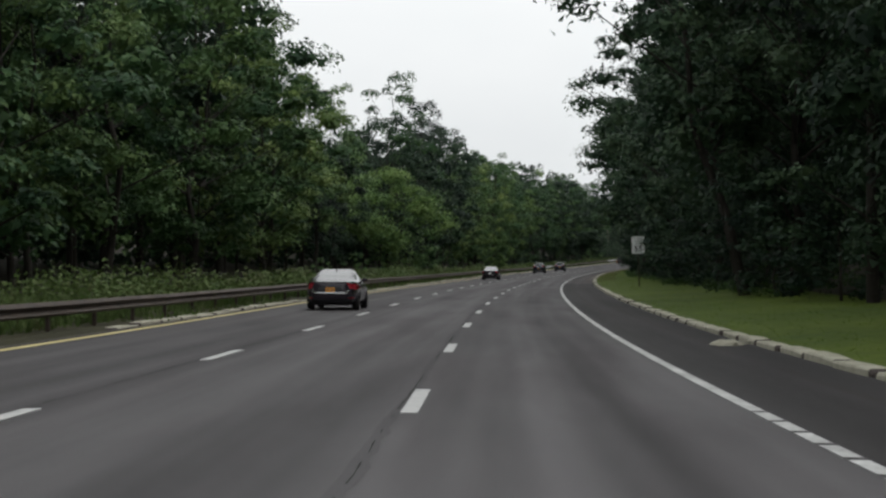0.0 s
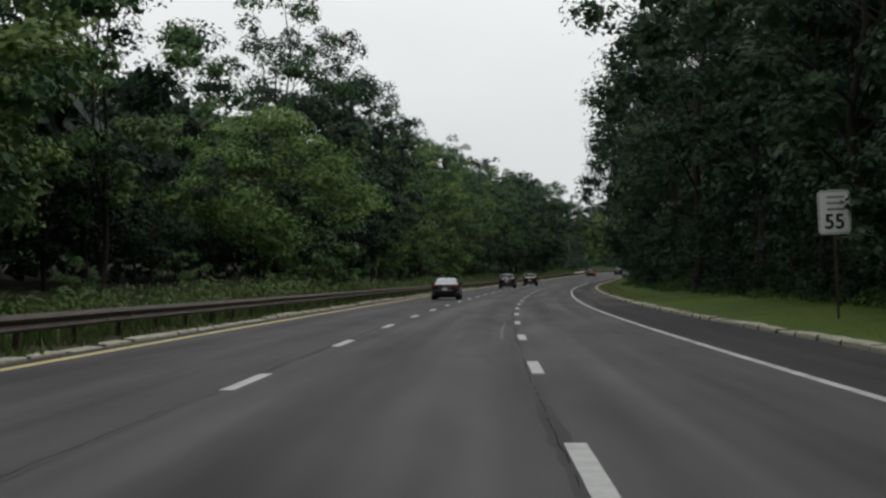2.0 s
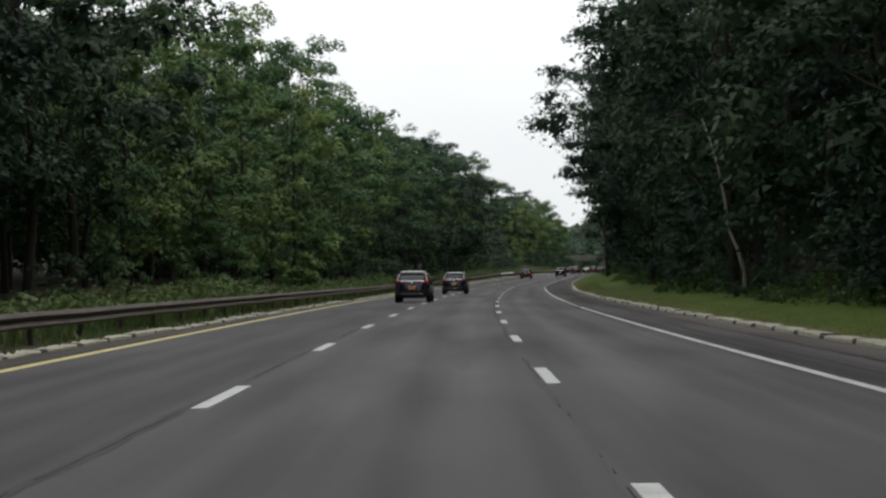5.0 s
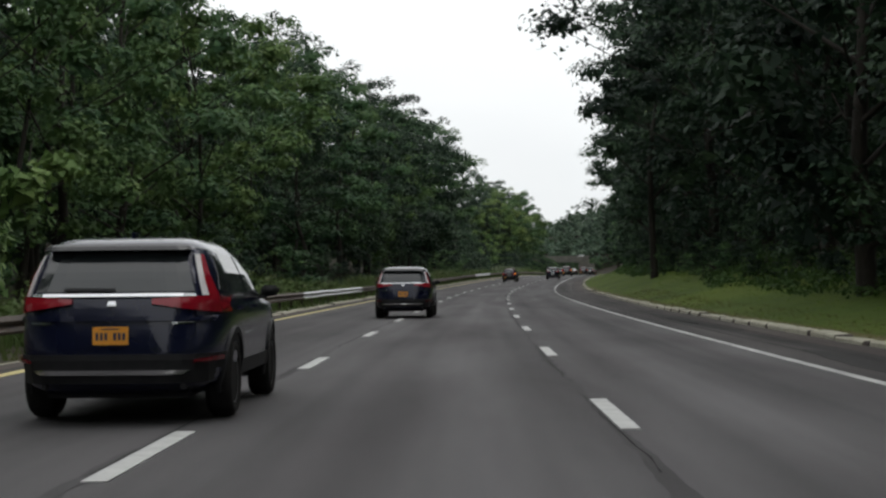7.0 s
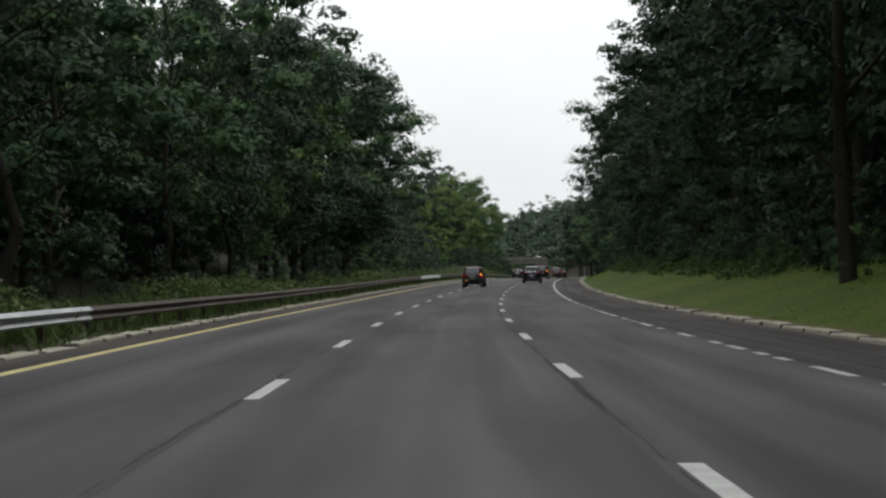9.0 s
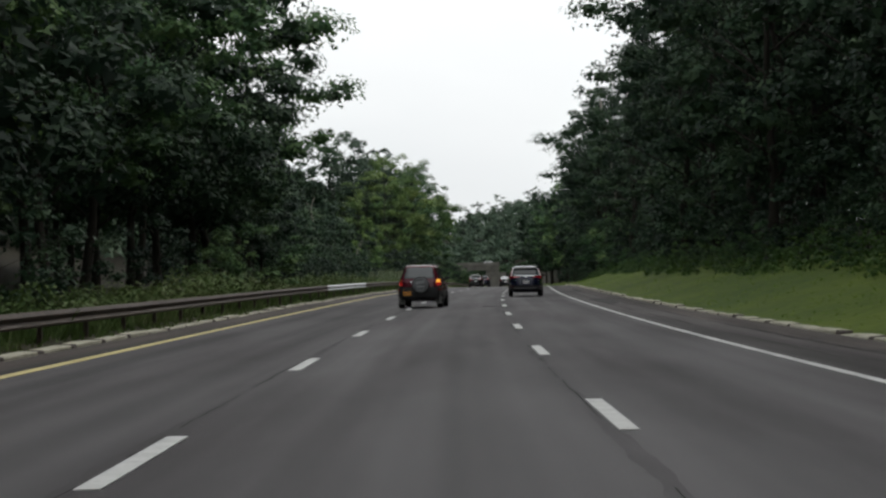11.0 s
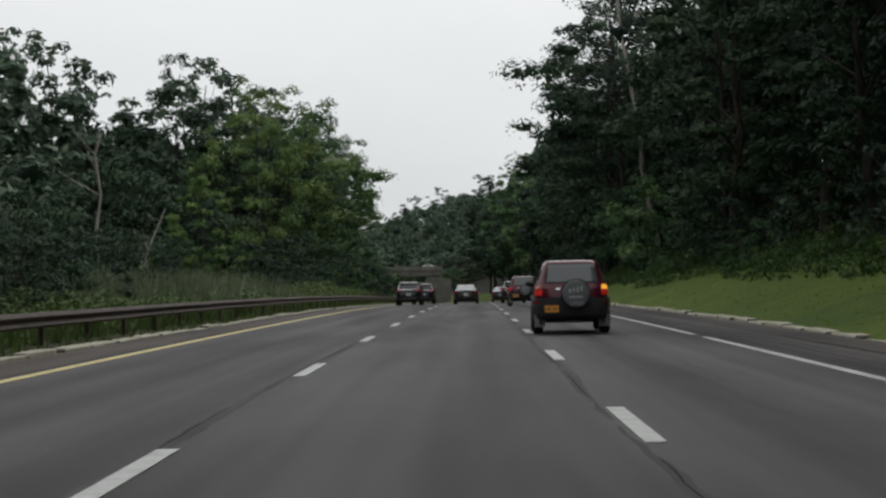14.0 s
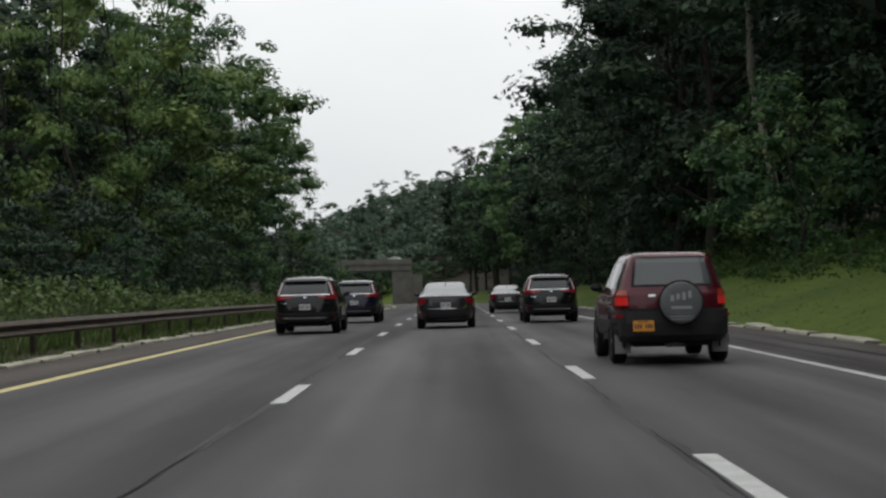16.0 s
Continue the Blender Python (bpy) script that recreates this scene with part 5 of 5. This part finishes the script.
def crossover(colour, label, plate=C_PLATE, lamp=C_RED, name="crossover_car", roof_rack=False):
    car, sh = new(name), Shape("crossover")
    rear = on_rear(sh)
    part("body", sh.shell(colour), colour, car)
    part("rear_window", skin(rear, [(-0.69, 1.145), (0.69, 1.145), (0.58, 1.487), (-0.58, 1.487)], 12, 6, 0.010, 0.03), C_GLASS, car)
    wiper = skin(rear, [(-0.42, 1.155), (0.02, 1.15), (0.02, 1.175), (-0.40, 1.18)], 6, 1, 0.03, 0.02)
    part("wiper", wiper, C_PLASTIC, car)
    part("windscreen", skin(lambda x, z, o: (x, sum(sh.level(z)[1:]) - sh.rear(x, z) + o, z), [(0.70, 1.13), (-0.70, 1.13), (-0.58, 1.472), (0.58, 1.472)], 12, 6, 0.008, 0.03), C_GLASS, car)
    side_windows(car, sh, [[(-0.42, 1.16), (-0.05, 1.13), (-0.02, 1.472), (-0.22, 1.46)], [(0.0, 1.13), (0.85, 1.12), (0.85, 1.472), (0.04, 1.487)], [(0.93, 1.12), (1.98, 1.10), (1.42, 1.487), (0.93, 1.472)]])
    part("rear_spoiler", skin(rear, [(-0.62, 1.507), (0.62, 1.507), (0.56, 1.558), (-0.56, 1.558)], 12, 3, 0.13, 0.16), C_GLOSS, car, "black gloss spoiler over the window")
    part("tailgate_strip", skin(rear, [(-0.70, 1.105), (0.70, 1.105), (0.70, 1.13), (-0.70, 1.13)], 14, 2, 0.03, 0.03), C_CHROME, car)
    for sg in (-1, 1):
        low = part("tail_light", skin(rear, [(sg * 0.34, 1.040), (sg * 0.908, 0.955), (sg * 0.885, 1.112), (sg * 0.34, 1.085)], 14, 4, 0.03, 0.05), lamp, car)
        part("light_strip", skin(rear, [(sg * 0.790, 1.11), (sg * 0.850, 1.11), (sg * 0.705, 1.472), (sg * 0.680, 1.472)], 6, 8, 0.02, 0.04), lamp, low)
        part("clear_strip", skin(rear, [(sg * 0.745, 1.11), (sg * 0.790, 1.11), (sg * 0.680, 1.472), (sg * 0.645, 1.472)], 3, 8, 0.024, 0.04), C_CLEAR, low)
        part("bumper_reflector", skin(rear, [(sg * 0.68, 0.535), (sg * 0.88, 0.545), (sg * 0.88, 0.585), (sg * 0.70, 0.565)], 6, 2, 0.05, 0.03), C_DEEPRED, car)
        part("badge_bar", skin(rear, [(sg * 0.52, 0.865), (sg * 0.70, 0.87), (sg * 0.70, 0.89), (sg * 0.52, 0.885)], 4, 1, 0.015, 0.02), C_CHROME, car)
        part("exhaust_pipe", lathe([(-0.05, 0.025), (0.05, 0.03)], 14), C_GREYPL, car).matrix_local = Matrix.Translation((sg * 0.60, -0.86, 0.33)) @ Matrix.Rotation(pi / 2, 4, "Z")
        part("window_trim", skin(on_side(sh, sg), [(-0.42, 1.095), (2.0, 1.07), (2.0, 1.09), (-0.42, 1.115)], 14, 1, 0.012, 0.02), C_CHROME, car)
        part("sill_trim", skin(on_side(sh, sg), [(0.42, 0.36), (2.25, 0.36), (2.25, 0.50), (0.42, 0.50)], 10, 2, 0.015, 0.03), C_PLASTIC, car)
        for y in (0.35, 1.25):
            part("door_handle", skin(on_side(sh, sg), [(y, 0.97), (y + 0.2, 0.97), (y + 0.2, 1.0), (y, 1.0)], 3, 2, 0.035, 0.045), colour, car)
        for y, r in ((0.0, 0.355), (2.66, 0.355)):
            arch(sh, sg, y, r + 0.03, C_PLASTIC, car)
            add_wheel(car, sg * 0.81, y, r, 0.235)
        if roof_rack:
            part("roof_rail", box_bm(((sg * 0.60 - 0.02, -0.3, 1.61), (sg * 0.60 + 0.02, 1.0, 1.65))), C_CHROME, car)
    part("tailgate_crease", skin(rear, [(-0.84, 0.895), (0.84, 0.895), (0.86, 0.935), (-0.86, 0.935)], 16, 3, 0.03, 0.05), colour, car)
    part("plate_recess", skin(rear, [(-0.42, 0.66), (0.42, 0.66), (0.30, 0.87), (-0.30, 0.87)], 10, 4, 0.006, 0.03), colour, car)
    part("lower_bumper", skin(rear, [(-0.88, 0.36), (0.88, 0.36), (0.90, 0.61), (-0.90, 0.61)], 18, 5, 0.03, 0.06), C_PLASTIC, car)
    part("skid_plate", skin(rear, [(-0.60, 0.435), (0.60, 0.435), (0.66, 0.475), (-0.66, 0.475)], 12, 2, 0.055, 0.03), C_CHROME, car)
    part("emblem", skin(rear, [(-0.04, 1.025), (0.04, 1.025), (0.03, 1.065), (-0.03, 1.065)], 4, 2, 0.02, 0.02), C_CHROME, car)
    part("underbody", box_bm(((-0.62, -0.7, 0.22), (0.62, 3.2, 0.40))), C_PLASTIC, car)
    part("antenna", box_bm(((-0.015, -0.05, 1.61), (0.015, 0.12, 1.685))), colour, car)
    add_plate(car, sh, 0.0, 0.77, plate)
    add_mirror(car, sh, 1.98, 1.09, C_PLASTIC)
    return tagged(car, label, "car", "cars on the road")


def old_suv(colour, label, name="suv_car", signal=False):
    car, sh = new(name), Shape("old_suv")
    rear = on_rear(sh)
    part("body", sh.shell(colour), colour, car)
    part("window_seal", skin(rear, [(-0.61, 1.145), (0.61, 1.145), (0.545, 1.585), (-0.545, 1.585)], 12, 6, 0.004, 0.02), C_PLASTIC, car)
    part("rear_window", skin(rear, [(-0.56, 1.175), (0.56, 1.175), (0.50, 1.56), (-0.50, 1.56)], 12, 6, 0.010, 0.03), C_UPRIGHT, car)
    part("windscreen", skin(lambda x, z, o: (x, sum(sh.level(z)[1:]) - sh.rear(x, z) + o, z), [(0.66, 1.10), (-0.66, 1.10), (-0.58, 1.52), (0.58, 1.52)], 12, 6, 0.008, 0.03), C_GLASS, car)
    side_windows(car, sh, [[(-0.38, 1.12), (0.02, 1.12), (0.05, 1.50), (-0.28, 1.49)], [(0.10, 1.12), (0.80, 1.10), (0.80, 1.51), (0.13, 1.51)], [(0.88, 1.10), (1.80, 1.08), (1.34, 1.51), (0.88, 1.51)]])
    for sg in (-1, 1):
        box = part("tail_light", skin(rear, [(sg * 0.66, 0.875), (sg * 0.815, 0.875), (sg * 0.808, 0.995), (sg * 0.66, 0.995)], 8, 4, 0.025, 0.05), C_REDLIT, car)
        part("indicator", skin(rear, [(sg * 0.66, 0.998), (sg * 0.808, 0.998), (sg * 0.785, 1.105), (sg * 0.67, 1.105)], 8, 4, 0.023, 0.05), C_AMBERLIT if signal and sg > 0 else C_AMBER, box)
        part("bumper_light", skin(rear, [(sg * 0.70, 0.70), (sg * 0.82, 0.70), (sg * 0.82, 0.74), (sg * 0.70, 0.74)], 5, 2, 0.125, 0.03), C_RED, car)
        part("mud_flap", box_bm(((sg * 0.60, -0.40, 0.16), (sg * 0.84, -0.38, 0.44))), C_FLAP, car)
        part("side_cladding", skin(on_side(sh, sg), [(-0.45, 0.42), (2.75, 0.42), (2.75, 0.66), (-0.45, 0.66)], 18, 3, 0.03, 0.05), C_GREYPL, car, "grey plastic side cladding")
        for y in (0.45, 1.2):
            part("door_handle", skin(on_side(sh, sg), [(y, 0.93), (y + 0.17, 0.93), (y + 0.17, 0.965), (y, 0.965)], 3, 2, 0.03, 0.04), C_PLASTIC, car)
        for y, r in ((0.0, 0.345), (2.41, 0.345)):
            arch(sh, sg, y, r + 0.05, C_GREYPL, car, 0.075)
            add_wheel(car, sg * 0.755, y, r, 0.22, 6)
        part("roof_rail", box_bm(((sg * 0.52 - 0.014, -0.15, 1.635), (sg * 0.52 + 0.014, 1.0, 1.672))), C_PLASTIC, car)
    part("bumper", skin(rear, [(-0.815, 0.34), (0.815, 0.34), (0.84, 0.80), (-0.84, 0.80)], 20, 5, 0.11, 0.15), C_GREYPL, car, "dark grey plastic rear bumper")
    part("bumper_step", skin(rear, [(-0.70, 0.805), (0.55, 0.805), (0.55, 0.825), (-0.70, 0.825)], 14, 1, 0.10, 0.10), C_PLASTIC, car)
    part("wiper", skin(rear, [(0.02, 1.165), (0.26, 1.20), (0.26, 1.225), (0.02, 1.19)], 5, 1, 0.03, 0.02), C_PLASTIC, car)
    part("tailgate_handle", skin(rear, [(-0.36, 1.0), (-0.26, 1.0), (-0.26, 1.03), (-0.36, 1.03)], 3, 1, 0.02, 0.03), C_CHROME, car)
    part("tow_bar", box_bm(((-0.14, -0.82, 0.26), (0.14, -0.70, 0.31)), ((-0.03, -0.90, 0.27), (0.03, -0.55, 0.32))), C_GREYPL, car)
    part("underbody", box_bm(((-0.58, -0.55, 0.26), (0.58, 2.8, 0.46))), C_PLASTIC, car)
    spare = part("spare_wheel", lathe([(-0.10, 0.28), (-0.10, 0.31), (0.09, 0.33), (0.11, 0.325)], 40), C_TYRE, car)
    spare.matrix_local = Matrix.Translation((0.08, sh.rear(0.08, 0.9) - 0.135, 0.905)) @ Matrix.Rotation(-pi / 2, 4, "Z")
    cover = part("wheel_cover", lathe([(0.105, 0.308), (0.122, 0.300), (0.134, 0.280), (0.140, 0.19), (0.142, 0.02)], 44), C_COVER, spare, "grey vinyl cover with worn silver print")
    for a, b, c, d in ((-0.17, 0.02, 0.17, 0.13), (-0.15, -0.09, 0.15, -0.05), (-0.17, -0.205, 0.17, -0.195), (-0.16, -0.245, 0.16, -0.235)):
        slant = 0.05 if c - a > 0.3 and d - b > 0.1 else 0.0
        bm = box_bm(((0.141, a, b), (0.1445, c, d))) if not slant else box_bm(*[((0.141, a + 0.085 * k + 0.012, b + 0.02 * (k % 2) + 0.008 * k), (0.1445, a + 0.085 * k + 0.062, d - 0.02 + 0.02 * k)) for k in range(4)])
        part("print_bar", bm, C_COVERMARK, spare)
    add_plate(car, sh, -0.46, 0.575, C_PLATE, 0.118)
    add_mirror(car, sh, 1.72, 1.10, C_PLASTIC)
    return tagged(car, label, "car", "cars on the road")


place_car(sedan(P_SEDAN, "dark graphite sedan with an orange number plate"), 24.9, -5.12)
place_car(sedan(P_SEDAN, "dark graphite sedan with a sky-bright rear window", C_PLATEW), 137.7, -4.92)
place_car(crossover(P_NAVY, "dark navy crossover with upright red tail lights"), 218.5, -4.37)
place_car(crossover(P_NAVY, "dark navy crossover drifting towards the lane line"), 254.5, -3.6)
place_car(old_suv(P_RED, "dark red older off-roader signalling with an amber lamp", signal=True), 399.9, -3.27, -3.0)
place_car(old_suv(P_RED, "dark red older off-roader signalling on its way into the kerbside lane", signal=True), 472.6, 0.92, -1.0)
place_car(crossover(P_NAVY, "dark blue crossover in the kerbside lane", C_PLATEW), 423.2, 1.26)
place_car(old_suv(P_RED, "dark red older off-roader with a covered spare wheel"), 525.4, 1.52)
place_car(crossover(P_BLACK, "black crossover with red lamps beside the guard rail", C_PLATEW, C_RED, roof_rack=True), 547.0, -5.9)
place_car(crossover(P_NAVY, "dark blue crossover ahead in the outer lane", C_PLATEW, C_RED), 562.5, -5.5)
place_car(sedan(P_GREY, "dark silver sedan with a bright rear window", C_PLATEW, C_RED), 550.2, -1.93)
place_car(crossover(P_BLACK, "black crossover ahead of the red off-roader", C_PLATEW, C_RED), 555.3, 1.6)
place_car(sedan(P_GREY, "small dark sedan with a pale roof sheen", C_PLATEW, C_RED), 582.0, 1.0)
bridge_car = sedan(P_WHITE, "small white car crossing the concrete overpass", C_PLATEW)
bridge_car.matrix_world = Matrix.Translation((116.1, 811.8, 8.2)) @ Matrix.Rotation(radians(-12.2), 4, "Z") @ Matrix.Translation((-3.9, 2.6, 8.405)) @ Matrix.Rotation(radians(-90), 4, "Z")

# ---------------------------------------------------------------- small things on the road
def rubber_strip():
    verts, faces = [], []
    for i in range(9):
        x = 0.64 * i / 8
        y, w, z = 0.05 * noise.noise((i * 0.6, 0, 5)), 0.035 * (1 - abs(i - 5) / 7), 0.012 + 0.02 * abs(noise.noise((i * 0.9, 2, 0)))
        verts += [(x, y - w, 0.003), (x, y, z), (x, y + w, 0.003)]
    for i in range(8):
        a = 3 * i
        faces += [(a, a + 3, a + 4, a + 1), (a + 1, a + 4, a + 5, a + 2)]
    ob = new("tyre_scrap", raw_mesh("tyre_scrap", verts, faces, C_TYRE))
    ob.matrix_world = Matrix.Translation(at(399.8, -0.95, 0.004)) @ Matrix.Rotation(heading(400), 4, "Z")
    tagged(ob, "thin black strip of torn tyre on the asphalt", "debris")


rubber_strip()


def rubble(s, d, size, seed):
    """A broken lump of kerb concrete lying on the shoulder."""
    r = np.random.default_rng(seed)
    bm = bmesh.new()
    bmesh.ops.create_icosphere(bm, subdivisions=2, radius=1)
    for v in bm.verts:
        n = 1 + 0.35 * noise.noise(v.co * 1.7 + Vector((seed, 0, 0)))
        v.co = Vector((v.co.x * size * 1.5, v.co.y * size, max(-0.2, v.co.z) * size * 0.55)) * n
    ob = new("concrete_rubble", mesh_of(bm, "concrete_rubble", M_KERB))
    ob.matrix_world = Matrix.Translation(at(s, d, -0.012)) @ Matrix.Rotation(r.random() * 6.28, 4, "Z")
    tagged(ob, "pale lump of broken kerb concrete on the shoulder", "debris", "rubble on the shoulder")


for rs, rd, rz in ((1.6, 5.36, 0.22), (1.9, 5.60, 0.13), (2.5, 6.09, 0.20), (2.3, 5.28, 0.09)):
    rubble(rs, rd, rz, int(rs * 10))
